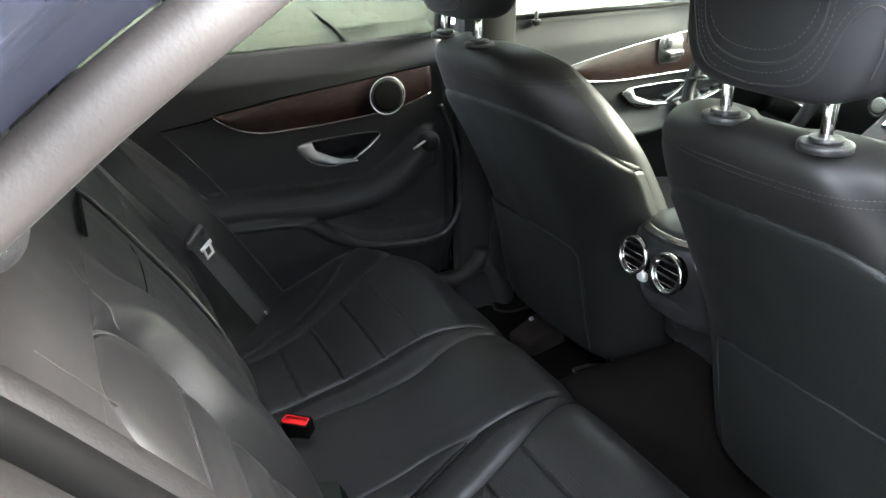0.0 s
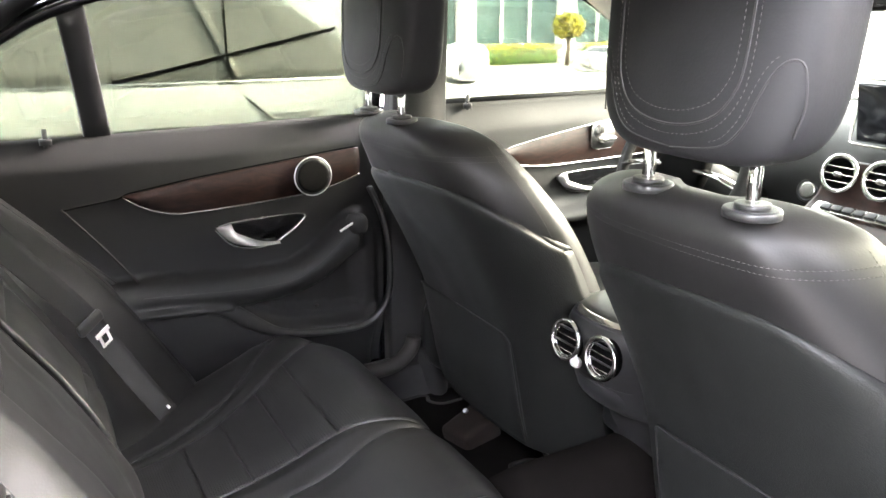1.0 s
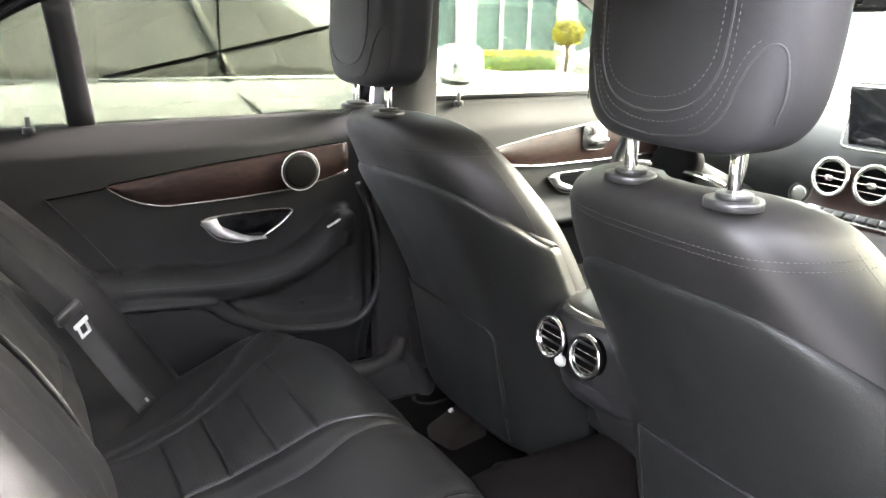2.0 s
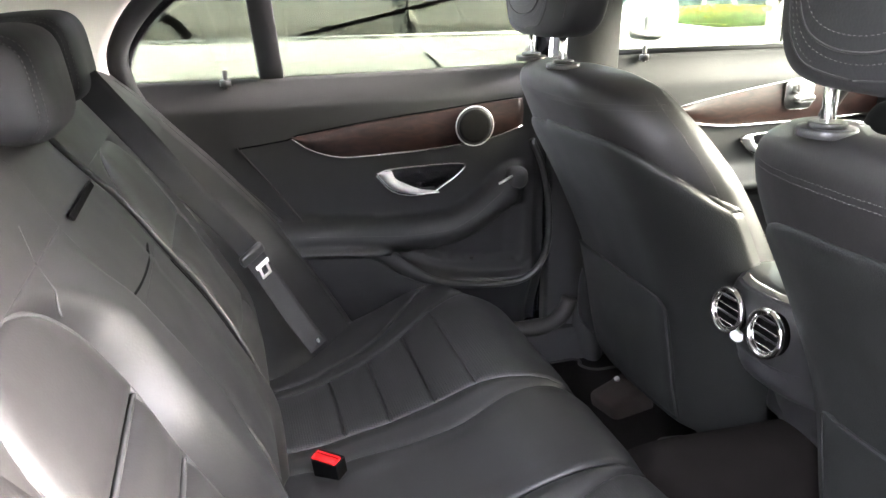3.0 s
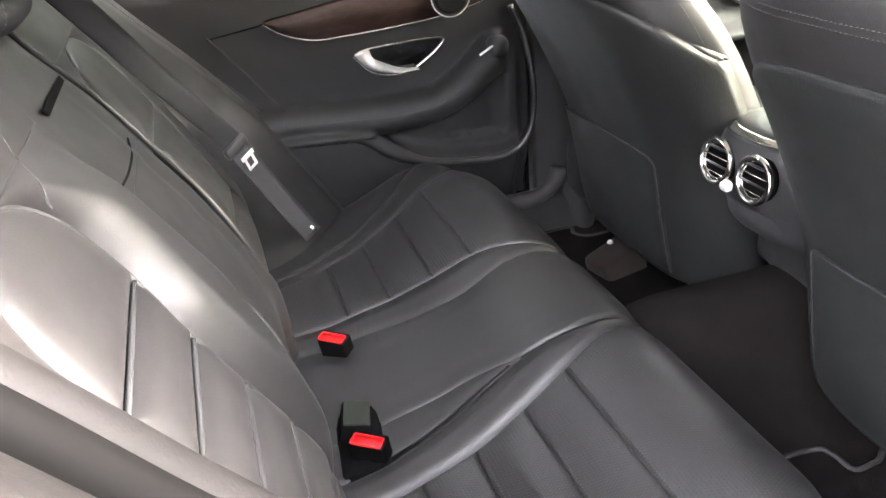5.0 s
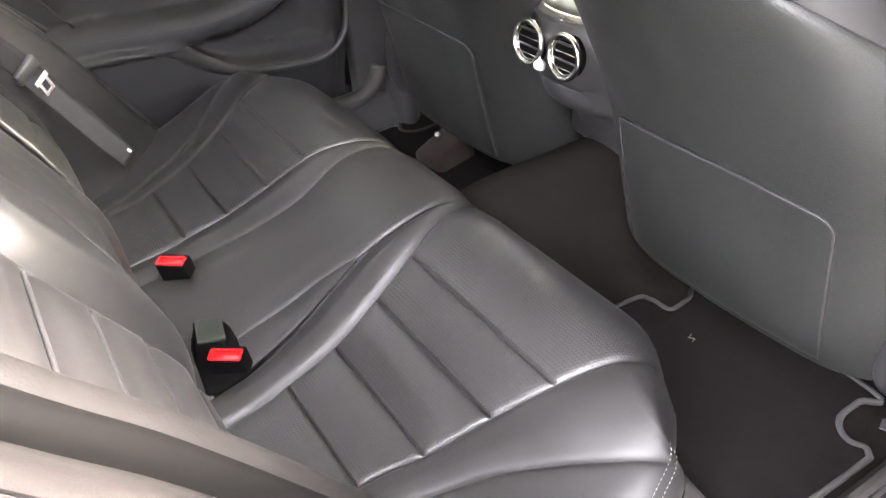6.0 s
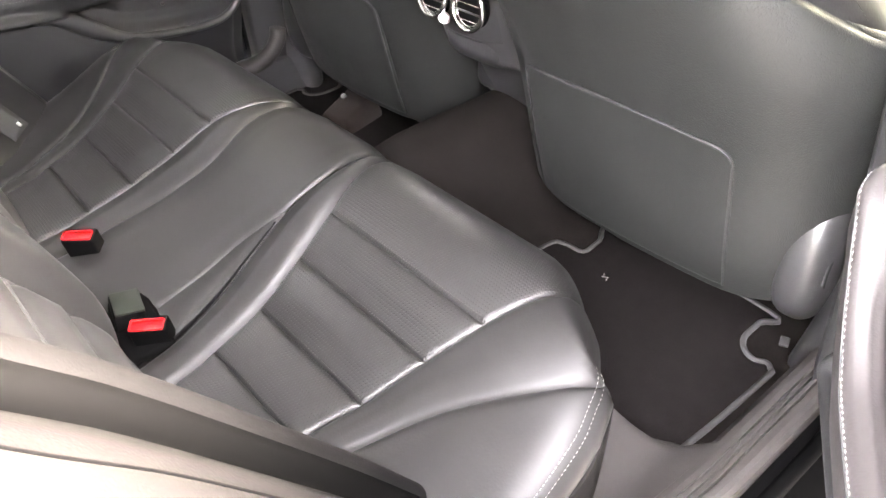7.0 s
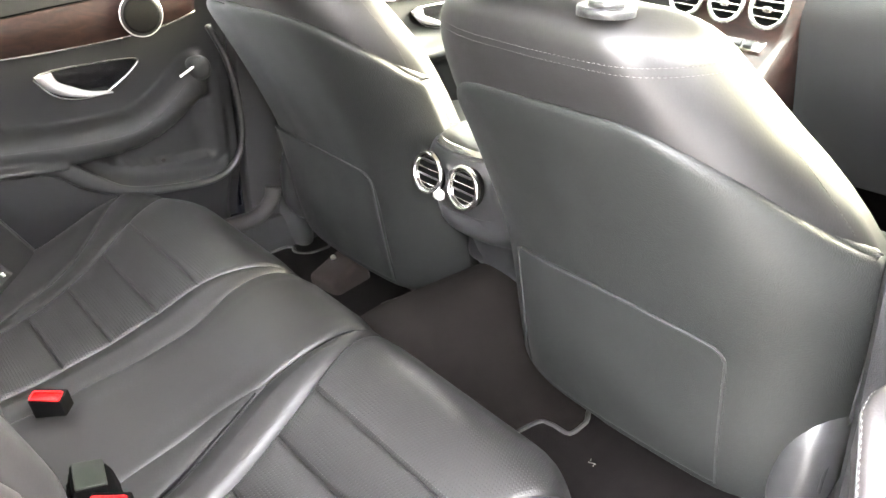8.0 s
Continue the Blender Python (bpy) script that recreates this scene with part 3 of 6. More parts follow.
for s in ROWS_S[1:-1]:
    part("row_crease_shade", tube([back_point(s, y, back_off(s, y) - 0.0052) for y in [INS_LO(s) + 0.006 + (INS_HI(s) - INS_LO(s) - 0.012) * k / 24 for k in range(25)]], 0.0022, 8), STITCHDARK, bench)
for s0, s1, nm in ((0.06, 0.4545, "armrest_front"), (0.4555, TOP_S, "centre_back_panel")):
    part(nm, back_panel(1, s0, s1, ROLL_IN, lambda s: -ROLL_FAR(s), 40, 34, soft=(1, 0, lambda s: 1 - step(0.40, 0.4545, s), 1) if s0 < 0.2 else (0, 0, 0, 1), puff=0.004, groove=0.007), LEATHER, bench)
part("centre_edge", tube([back_point(s, -ROLL_FAR(s) + 0.001, back_off(s, -0.05) + 0.001) for s in [0.20 + 0.44 * k / 50 for k in range(51)]], 0.0042, 8), LEATHER, bench)
# Dark tubes and a strip draw the shade in gap, slit and slot.
part("centre_gap_shade", tube([back_point(s, -ROLL_FAR(s) + 0.0085, back_off(s, -0.05) - 0.006) for s in [0.08 + 0.34 * k / 40 for k in range(41)]], lambda k: 0.0048 - 0.003 * k, 8), DARK, bench, "dark tube drawn as shade in the gap beside the folding armrest")
part("armrest_slit", tube(smooth_path([back_point(s, y, back_off(s, y, y > 0) + 0.002) for s, y in ((0.467, 0.034), (0.462, -0.02), (0.4645, -0.085), (0.472, -0.146))], 8), 0.0026, 8), DARK, bench, "dark tube drawn as shade in the slit above the folding armrest")
part("belt_slot", add(box((0.003, 0.130, 0.008), Matrix.Translation(back_point(0.560, -0.056, 0.0005)) @ Matrix.Rotation(radians(-27.9), 4, 'Y'), 0.0015)), DARK, bench, "dark strip drawn as the shaded belt slot")
part("backrest_core", sheet(lambda u, v: back_point(-0.02 + 0.63 * u, -0.50 + 1.0 * v, -0.105), ends(8), ends(8), lambda u, v: back_point(-0.02 + 0.63 * u, -0.50 + 1.0 * v, -0.14)), DARK, bench)

# side bolsters between backrest and door
CREST = curve([-0.08, 0.07, 0.25, 0.35, 0.475, 0.56, 0.62, 0.645], [0.085, 0.085, 0.080, 0.070, 0.048, 0.036, 0.012, -0.02])
OUTER = curve([-0.08, 0.0, 0.18, 0.373, 0.57, 0.645], [0.105, 0.105, 0.095, 0.045, -0.02, -0.04])

ROLL_O = curve([-0.08, 0.08, 0.23, 0.36, 0.43, 0.50, 0.57, 0.645, 0.71], [0.070, 0.064, 0.054, 0.043, 0.032, 0.023, 0.013, 0.002, -0.014])


def bolster_fn(sd):
    def near(u, v):
        """A rounded roll along the backrest, a crease, then the pad out to the doorway."""
        s = -0.08 + 0.785 * u
        c, r = ROLL_O(s) - 0.013, 0.019
        if v < 0.5:
            a = radians(215 - 240 * v / 0.5)
            return back_point(s, -(0.527 + r * math.cos(a)), c + r * math.sin(a))
        w = (v - 0.5) * 2
        o = c - 0.008 + 0.020 * step(0.0, 0.4, w) - 0.05 * step(0.45, 1.0, w)
        return back_point(s, -(0.5442 + 0.155 * w), o)

    def far(u, v):
        s = -0.08 + 0.725 * u
        y = 0.452 + 0.243 * v
        w0 = back_off(s, -0.50, True) - 0.004 - 0.02 * step(0.57, 0.64, s)
        top = 0.5 * (CREST(s) + OUTER(s)) - 0.012
        o = w0 + (top - w0) * min(v / 0.6, 1) ** 0.6
        return back_point(s, y, o)
    return far if sd > 0 else near


for sd in (1, -1):
    f = bolster_fn(sd)
    bol = thing("seat_side_bolster", back_point(-0.05, sd * 0.62, 0.0), "grained black leather side bolster beside the rear backrest", "seat bolster", group="rear side bolsters")
    if sd > 0:
        part("bolster_pad", sheet(f, ends(44), [i / 48 for i in range(49)], lambda u, v, f=f: f(u, v) - BOUT * (0.08 - 0.02 * u)), LEATHER, bol)
    else:
        part("bolster_pad", sheet(f, ends(44), [0.5 * i / 28 for i in range(29)], lambda u, v, f=f: f(u, v) - BOUT * 0.05), DIMBLACK, bol)
        part("outer_cover", sheet(f, ends(44), [0.5 + 0.5 * i / 24 for i in range(25)], lambda u, v, f=f: f(u, v) - BOUT * (0.07 - 0.02 * u)), DIMBLACK, bol, "grained black edge cover with a sewn line")
        # Black tube puts the shade on the roll's outer side into colour.
        part("roll_shade", tube([f(k / 44, 0.5) + BOUT * 0.003 + Vector((0, 0.0005, 0)) for k in range(1, 44)], 0.0150, 12, 1.25), MATTBLACK, bol, "black tube drawn as the shaded outer side of the roll")
    part("bolster_seam", tube([f(k / 40, 0.80 if sd > 0 else 0.74) - BOUT * 0.0002 for k in range(2, 39)], 0.0011, 6), STITCHDARK if sd > 0 else DARK, bol, "sewn seam along the pad")
# rear headrests: upright soft blocks with a sewn edge round each side face
def rear_headrest(y, w, x0, x1, z0, z1):
    hr = thing("rear_headrest", ((x0 + x1) / 2, y, z0 - 0.02), "low black leather rear headrest with stitched side edges", "headrest", group="rear headrests")
    c = Vector(((x0 + x1) / 2, y, (z0 + z1) / 2))
    X, Y, Z = Vector((1, 0, 0)), Vector((0, 1, 0)), Vector((0, 0, 1))
    e, hx, hz = 0.50, (x1 - x0) / 2, (z1 - z0) / 2

    def lean(px, pz, py):
        k = 1 - 0.022 * math.exp(-((abs(py) / (w / 2) - 0.80) / 0.035) ** 2)
        return px * k * (1 - 0.10 * pz / hz), pz * k * (1 + 0.05 * px / hx), py
    part("headrest_pad", pillow(c, (2 * hx, 2 * hz, w), (X, Z, Y), e, 36, lean), HEADLEATHER, hr)
    for sd in (-1, 1):
        for at in (0.755, 0.845):
            rr = math.cos(math.asin(at ** (1 / e))) ** e
            ln = []
            for k in range(73):
                a = -0.55 * math.pi + 1.75 * math.pi * k / 72
                px, pz = rr * hx * math.copysign(abs(math.cos(a)) ** e, math.cos(a)), rr * hz * math.copysign(abs(math.sin(a)) ** e, math.sin(a))
                q = lean(px, pz, sd * at * w / 2)
                ln.append(c + X * (q[0] * 1.006) + Z * (q[1] * 1.006) + Y * q[2])
            part("headrest_stitching", stitches(ln, 0.0034, 0.0016, 0.00042), DTHREAD, hr, kind="stuff")
    for d in (-0.05, 0.05):
        post = part("headrest_post", tube([(x0 + hx - 0.02, y + d, z0 - 0.06), (x0 + hx - 0.02, y + d, z0 + 0.03)], 0.0055, 10), PLASTIC, hr)
        part("post_sleeve", disc((x0 + hx - 0.02, y + d, z0 - 0.006), (-0.35, 0, 1), 0.014, 0.012, 20), PLASTIC, post)


rear_headrest(-0.338, 0.168, 0.200, 0.330, 1.026, 1.160)
rear_headrest(-0.018, 0.190, 0.222, 0.352, 1.004, 1.112)
rear_headrest(0.215, 0.190, 0.218, 0.345, 1.008, 1.116)


# ---------------- floor, sills ----------------
def floor_z(x, y):
    t = 0.195 * math.exp(-(abs(y) / 0.135) ** 2.6)
    rise = 0.03 * step(1.3, 1.9, x)
    return 0.262 + t * (1 - 0.1 * step(1.1, 1.9, x)) * step(0.94, 1.10, x) + rise + 0.05 * step(0.62, 0.70, abs(y))


single("floor", sheet(lambda u, v: Vector((0.45 + 2.0 * u, -0.70 + 1.40 * v, floor_z(0.45 + 2.0 * u, -0.70 + 1.40 * v))), [i / 60 for i in range(61)], [i / 90 for i in range(91)],
                      lambda u, v: Vector((0.45 + 2.0 * u, -0.70 + 1.40 * v, 0.20))), CARPET, "charcoal carpeted car floor with a raised centre tunnel", "floor", "structure")


def floor_mat(sd, name):
    out = [(1.07, 0.10), (1.205, 0.205 - 0.02), (1.235, 0.205), (1.262, 0.225), (1.268, 0.262), (1.31, 0.262), (1.36, 0.265), (1.36, 0.555), (1.328, 0.559), (1.285, 0.560), (1.262, 0.575),
           (1.255, 0.594), (1.262, 0.610), (1.255, 0.620), (1.235, 0.624), (1.072, 0.616), (1.045, 0.602), (1.00, 0.50), (0.96, 0.30), (0.97, 0.14)]
    out = [(1.07, 0.20)] + out[2:-1] + [(0.97, 0.215)]
    loop = [Vector((x, sd * y, 0)) for x, y in out]
    sm = smooth_path(loop + [loop[0]], 5)[:-1]
    m = thing(name, (1.15, sd * 0.4, 0.264), "charcoal velour floor mat with a grey bound edge", "floor mat", group="rear floor mats")
    pts = [(p.x, p.y) for p in sm]
    part("mat_surface", slab(pts, "z", 0.264, 0.2745, 0.003), MATTING, m, smooth=False)
    part("mat_binding", tube([Vector((p.x, p.y, 0.2735)) for p in sm], 0.0048, 8, closed=True), MATEDGE, m, "grey bound edge")
    return m


near_mat = floor_mat(-1, "floor_mat")
floor_mat(1, "floor_mat")
single("floor_clip", box((0.020, 0.013, 0.003), pose(1.302, -0.611, 0.290, 0, 0, 20), 0.001), MATEDGE, "small grey clip on the carpet beside the mat", "clip")
part("woven_tab", add(box((0.004, 0.001, 0.002), pose(1.246, -0.3255, 0.2765, 0, 0, 25)), box((0.004, 0.001, 0.002), pose(1.239, -0.3365, 0.2765, 0, 0, 25)), box((0.0009, 0.012, 0.0015), pose(1.2425, -0.331, 0.276, 0, 0, 25))), THREAD, near_mat, "small pale woven mark")
# sill trims with three grooves
for sd in (-1, 1):
    st = thing("sill_trim", (1.1, sd * 0.68, 0.3), "dark grey grained plastic door sill trim with three grooves", "sill trim", kind="structure")
    prof_sill = [(0.627, 0.255), (0.640, 0.285), (0.653, 0.325), (0.660, 0.341), (0.669, 0.3475), (0.6765, 0.3500), (0.6775, 0.3440), (0.6805, 0.3440), (0.6815, 0.3510), (0.6845, 0.3514), (0.6855, 0.3454), (0.6885, 0.3454), (0.6895, 0.3522),
                 (0.6925, 0.3526), (0.6935, 0.3466), (0.6965, 0.3466), (0.6975, 0.3534), (0.704, 0.3540), (0.7095, 0.3520), (0.7145, 0.3470), (0.7165, 0.340), (0.7165, 0.30), (0.70, 0.24)]
    part("sill_plate", loft([[Vector((x, sd * (y + dy), z)) for y, z in prof_sill] for x, dy in ((0.80, -0.03), (0.92, -0.005), (1.0, 0), (1.24, 0.003), (1.42, 0.003))]), SILL if sd < 0 else PLASTIC, st, smooth=False)
    cor = lambda u, v, sd=sd: Vector((0.78 + (0.262 - 0.012 * math.sin(math.pi * v) + 0.035 * v ** 3) * u, sd * (0.500 + 0.180 * v), 0.304 - 0.034 * step(0.93, 1.0, u) + 0.044 * step(0.55, 1.0, v)))
    part("sill_corner", sheet(cor, ends(24), ends(14), lambda u, v, sd=sd: (lambda q: Vector((q.x, q.y, 0.24)))(cor(u, v))), SILL, st)
    if sd > 0:
        part("sill_end", tube(smooth_path([(1.10, sd * 0.668, 0.356), (1.165, sd * 0.662, 0.352), (1.210, sd * 0.656, 0.366), (1.238, sd * 0.652, 0.395), (1.248, sd * 0.652, 0.425)], 6), 0.019, 12), SILL, st)
    part("b_pillar_foot", sheet(lambda u, v, sd=sd: Vector((1.245 + 0.13 * u, sd * (0.715 - 0.075 * math.sin(math.pi * u) * (1 - 0.5 * v) - 0.02 * (1 - v)), 0.26 + 0.34 * v)), ends(12), ends(14), lambda u, v, sd=sd: Vector((1.245 + 0.13 * u, sd * 0.75, 0.26 + 0.34 * v))), PLASTIC, st)
    part("sill_seal", tube(smooth_path([(0.80, sd * 0.715, 0.40), (0.92, sd * 0.737, 0.330), (1.0, sd * 0.739, 0.326), (1.15, sd * 0.740, 0.325), (1.30, sd * 0.740, 0.335)], 8), 0.010, 10), MATTBLACK, st)
    part("outer_sill", loft([[Vector((x, sd * y, z)) for y, z in ((0.70, 0.33), (0.75, 0.325), (0.79, 0.30), (0.82, 0.25), (0.82, 0.18), (0.70, 0.16))] for x in (0.6, 1.0, 1.6, 2.3)]), MATTBLACK, st, "black body sill")

# ---------------- doors ----------------
ARM_TOP = curve([0.50, 0.626, 0.756, 0.877, 0.95, 1.0, 1.051, 1.094, 1.115, 1.20], [0.672, 0.672, 0.662, 0.653, 0.656, 0.676, 0.712, 0.748, 0.757, 0.757])
POCKET = curve([0.50, 0.657, 0.80, 0.876, 0.952, 1.05, 1.135, 1.165, 1.20], [0.615, 0.613, 0.594, 0.545, 0.513, 0.498, 0.492, 0.51, 0.56])
WOOD_LO = curve([0.631, 0.66, 0.70, 0.744, 0.85, 0.95, 1.03, 1.08, 1.135], [0.842, 0.820, 0.803, 0.795, 0.797, 0.802, 0.810, 0.820, 0.838])
WOOD_HI = curve([0.631, 0.70, 0.771, 0.95, 1.117, 1.135], [0.843, 0.852, 0.862, 0.880, 0.896, 0.897])


def door_y(x, z, arm=1.0):
    """Distance of the rear door's inner skin from the middle of the car."""
    y = 0.702 + 0.028 * step(0.90, 0.972, z) + 0.012 * step(0.975, 0.99, z)
    zt = ARM_TOP(x)
    live = 1 - step(1.105, 1.15, x)
    # armrest: a rounded shelf that sweeps up at the front
    thick = 0.040 + 0.012 * step(0.95, 1.09, x)
    d = (z - (zt - thick)) / thick
    if -1.0 < d < 1.0:
        y -= 0.052 * arm * live * (math.sqrt(max(0, 1 - d * d)) ** 0.9)
    # hollow below the armrest, and the map pocket's rim under it
    zp = POCKET(x)
    if z < zp + 0.03:
        y -= (1 - step(1.15, 1.178, x)) * 0.030 * (1 - step(zp - 0.014, zp + 0.008, z)) * (1 - 0.35 * step(zp - 0.03, zp - 0.16, z))
    elif z < zt - 2 * thick + 0.01:
        y += 0.028 * live
    y += 0.010 * step(1.168, 1.182, x) + 0.045 * (1 - step(0.35, 0.50, z))
    return y


def window_post(sd, a, b, w, name, root, material, depth=0.03):
    m = [Vector(a), Vector(b)]
    t = (m[1] - m[0]).normalized()
    side = Vector((0, 1, 0)).cross(t).normalized()
    out = t.cross(side).normalized()
    ringpts = lambda p: [p + side * (w / 2 * cx) + out * (depth / 2 * cy) for cx, cy in ((-1, -0.8), (-0.85, -1), (0.85, -1), (1, -0.8), (1, 0.8), (0.85, 1), (-0.85, 1), (-1, 0.8))]
    return part(name, loft([ringpts(m[0] + (m[1] - m[0]) * k / 6) for k in range(7)]), material, root)


def handle_set(root, x0, x1, zt, zb, y, sd):
    """Recessed door pull: a dark bowl with a bright rim and a curved lever."""
    w = x1 - x0
    out = [(x0, zt - 0.012), (x0 + 0.02, zt), (x0 + w * 0.5, zt + 0.004), (x1, zt + 0.001), (x1 - 0.012, zt - 0.022), (x1 - 0.05, zb + 0.014), (x1 - 0.075, zb + 0.002), (x0 + w * 0.38, zb), (x0 + w * 0.16, zb + 0.014)]
    loop = smooth_path([Vector((x, 0, z)) for x, z in out] + [Vector((out[0][0], 0, out[0][1]))], 5)[:-1]
    bowl = part("handle_bowl", slab([(p.x, p.z) for p in loop], "y", sd * (y - 0.004), sd * (y + 0.02), 0.002), GLOSSY, root)
    part("bowl_rim", tube([Vector((p.x, sd * (y - 0.005), p.z)) for p in loop], 0.0022, 6, closed=True), CHROME, bowl, "thin bright rim")
    outer = smooth_path([(x0 + 0.003, 0, zt - 0.006), (x0 + 0.016, 0, zt - 0.026), (x0 + 0.040, 0, zb + 0.016), (x0 + w * 0.45, 0, zb + 0.003), (x0 + w * 0.70, 0, zb + 0.004)], 8)
    inner = smooth_path([(x0 + 0.034, 0, zt - 0.002), (x0 + 0.042, 0, zt - 0.020), (x0 + 0.064, 0, zb + 0.028), (x0 + w * 0.50, 0, zb + 0.013), (x0 + w * 0.70, 0, zb + 0.007)], 8)
    n = len(outer) - 1
    lever = lambda u, v, o: (lambda a, b: Vector((a.x + (b.x - a.x) * v, sd * (y - 0.006 - o * math.sin(math.pi * v) ** 0.7), a.z + (b.z - a.z) * v)))(outer[round(u * n)], inner[round(u * n)])
    part("pull_lever", sheet(lambda u, v: lever(u, v, 0.013), [i / n for i in range(n + 1)], ends(8), lambda u, v: lever(u, v, 0) + Vector((0, sd * 0.006, 0))), NICKEL, bowl, "satin silver pull lever")


def closed_armrest(root, Y, sd):
    """Tip, switch and stitching of an armrest that is moulded into the trim."""
    part("window_switch", tube(smooth_path([Vector((1.066, sd * 0.655, 0.720)), Vector((1.080, sd * 0.652, 0.728)), Vector((1.097, sd * 0.652, 0.737))], 6), 0.0042, 8, 0.6), NICKEL, root, "bright window switch")
    part("armrest_cap", pillow((1.112, sd * 0.668, 0.728), (0.050, 0.050, 0.050), e=0.8, n=14), SOFT, root)
    part("armrest_stitching", stitches([Y(0.64 + 0.44 * k / 60, ARM_TOP(0.64 + 0.44 * k / 60) - 0.030, 0.0012) for k in range(61)], 0.0045, 0.0013, 0.00045), DTHREAD, root, kind="stuff")


def open_armrest(root):
    """Leather armrest seen from above: a padded grip over a pull cup, with the window switch at its raised tip."""
    inner = curve([0.56, 1.095, 1.108, 1.127, 1.140, 1.150], [0.641, 0.641, 0.6445, 0.656, 0.671, 0.694])
    outer = curve([0.56, 0.62, 0.66, 0.99, 1.015, 1.030, 1.042, 1.055, 1.15], [0.704, 0.704, 0.676, 0.6725, 0.6715, 0.674, 0.682, 0.704, 0.704])
    top = lambda x: ARM_TOP(x) - 0.010 * step(1.128, 1.152, x)
    xs = [0.56 + 0.44 * k / 24 for k in range(24)] + [1.0 + 0.15 * k / 40 for k in range(41)]

    def section(x):
        a, b, z = inner(x), outer(x), top(x)
        r = min(0.011, (b - a) * 0.35)
        pts = [(a + 0.006, z - 0.062), (a + 0.001, z - 0.045), (a, z - 0.028)]
        pts += [(a + r * (1 - math.cos(math.pi / 2 * k / 6)), z - r + r * math.sin(math.pi / 2 * k / 6)) for k in range(7)]
        pts += [(a + r + (b - a - 2 * r) * k / 6, z + 0.0015 * math.sin(math.pi * k / 6)) for k in range(1, 6)]
        pts += [(b - r * (1 - math.sin(math.pi / 2 * k / 6)), z - r + r * math.cos(math.pi / 2 * k / 6)) for k in range(7)]
        pts += [(b, z - 0.03), (b - 0.001, z - 0.062)]
        return [Vector((x, -y, h)) for y, h in pts]
    pad = part("armrest", loft([section(x) for x in xs]), ARMLEATHER, root, "smooth grey-black leather armrest over a pull cup")
    part("armrest_stitching", stitches(smooth_path([Vector((x, -inner(x) - 0.0002, top(x) - 0.0078)) for x in xs[4:-6]], 2), 0.0045, 0.0013, 0.0006), THREAD, pad, kind="stuff")
    seam = [Vector((x, -inner(x) + 0.0004, top(x) - 0.0115)) for x in xs[4:-6]]
    part("armrest_seam", tube(seam, 0.0009, 6), STITCHDARK, pad)
    part("pull_cup", sheet(lambda u, v: Vector((0.64 + 0.40 * u, -(0.660 + 0.044 * v), ARM_TOP(0.64 + 0.40 * u) - 0.052)), ends(16), [0, 0.5, 1],
                           lambda u, v: Vector((0.64 + 0.40 * u, -(0.660 + 0.044 * v), ARM_TOP(0.64 + 0.40 * u) - 0.060))), SOFT, pad)
    # switch bezel let into the raised tip
    dz = math.atan2(ARM_TOP(1.105) - ARM_TOP(1.065), 0.040)
    m = Matrix.Translation((1.090, -0.679, ARM_TOP(1.090) + 0.0006)) @ Matrix.Rotation(-dz, 4, 'Y')
    bez = slab(rounded(0.056, 0.042, 0.009, 6), "z", -0.004, 0.0012, 0.0008)
    bez.transform(m)
    bezel = part("switch_bezel", bez, SWITCHGREY, pad, "grey switch surround")
    loop = [m @ Vector((x, y, 0.0014)) for x, y in rounded(0.038, 0.024, 0.005, 6, 0.0, -0.002)]
    part("bezel_rim", tube(loop, 0.0017, 8, closed=True), NICKEL, bezel, "bright frame round the switch")
    key = slab(rounded(0.034, 0.020, 0.004, 5, 0.0, -0.002), "z", -0.001, 0.0022, 0.0008)
    key.transform(m)
    part("switch_key", key, PLASTIC, bezel)


def pocket_rim(root, sd):
    """The moulded rim that sweeps along the door pocket and up its front."""
    path = smooth_path([(0.640, 0, 0.608), (0.72, 0, 0.600), (0.800, 0, 0.582), (0.858, 0, 0.538), (0.927, 0, 0.500), (1.03, 0, 0.481), (1.115, 0, 0.478), (1.165, 0, 0.502), (1.190, 0, 0.552), (1.194, 0, 0.64), (1.182, 0, 0.738), (1.155, 0, 0.806)], 8)
    half = curve([0, 0.13, 0.24, 0.36, 0.50, 1.0], [0.006, 0.015, 0.019, 0.011, 0.008, 0.007])
    rings = []
    for k, q in enumerate(path):
        a, b = path[max(k - 1, 0)], path[min(k + 1, len(path) - 1)]
        t_ = (b - a).normalized()
        up_ = Vector((-t_.z, 0, t_.x))
        h_ = half(k / (len(path) - 1))
        rings.append([Vector((q.x, sd * (0.668 + 0.02 * step(0.62, 0.8, q.z) * step(1.1, 1.16, q.x) - 0.009 * math.sin(w_)), q.z)) + up_ * (h_ * math.cos(w_)) for w_ in [math.tau * n_ / 10 for n_ in range(10)]])
    part("pocket_rim", loft(rings), PLASTIC, root, "moulded rim of the door pocket")


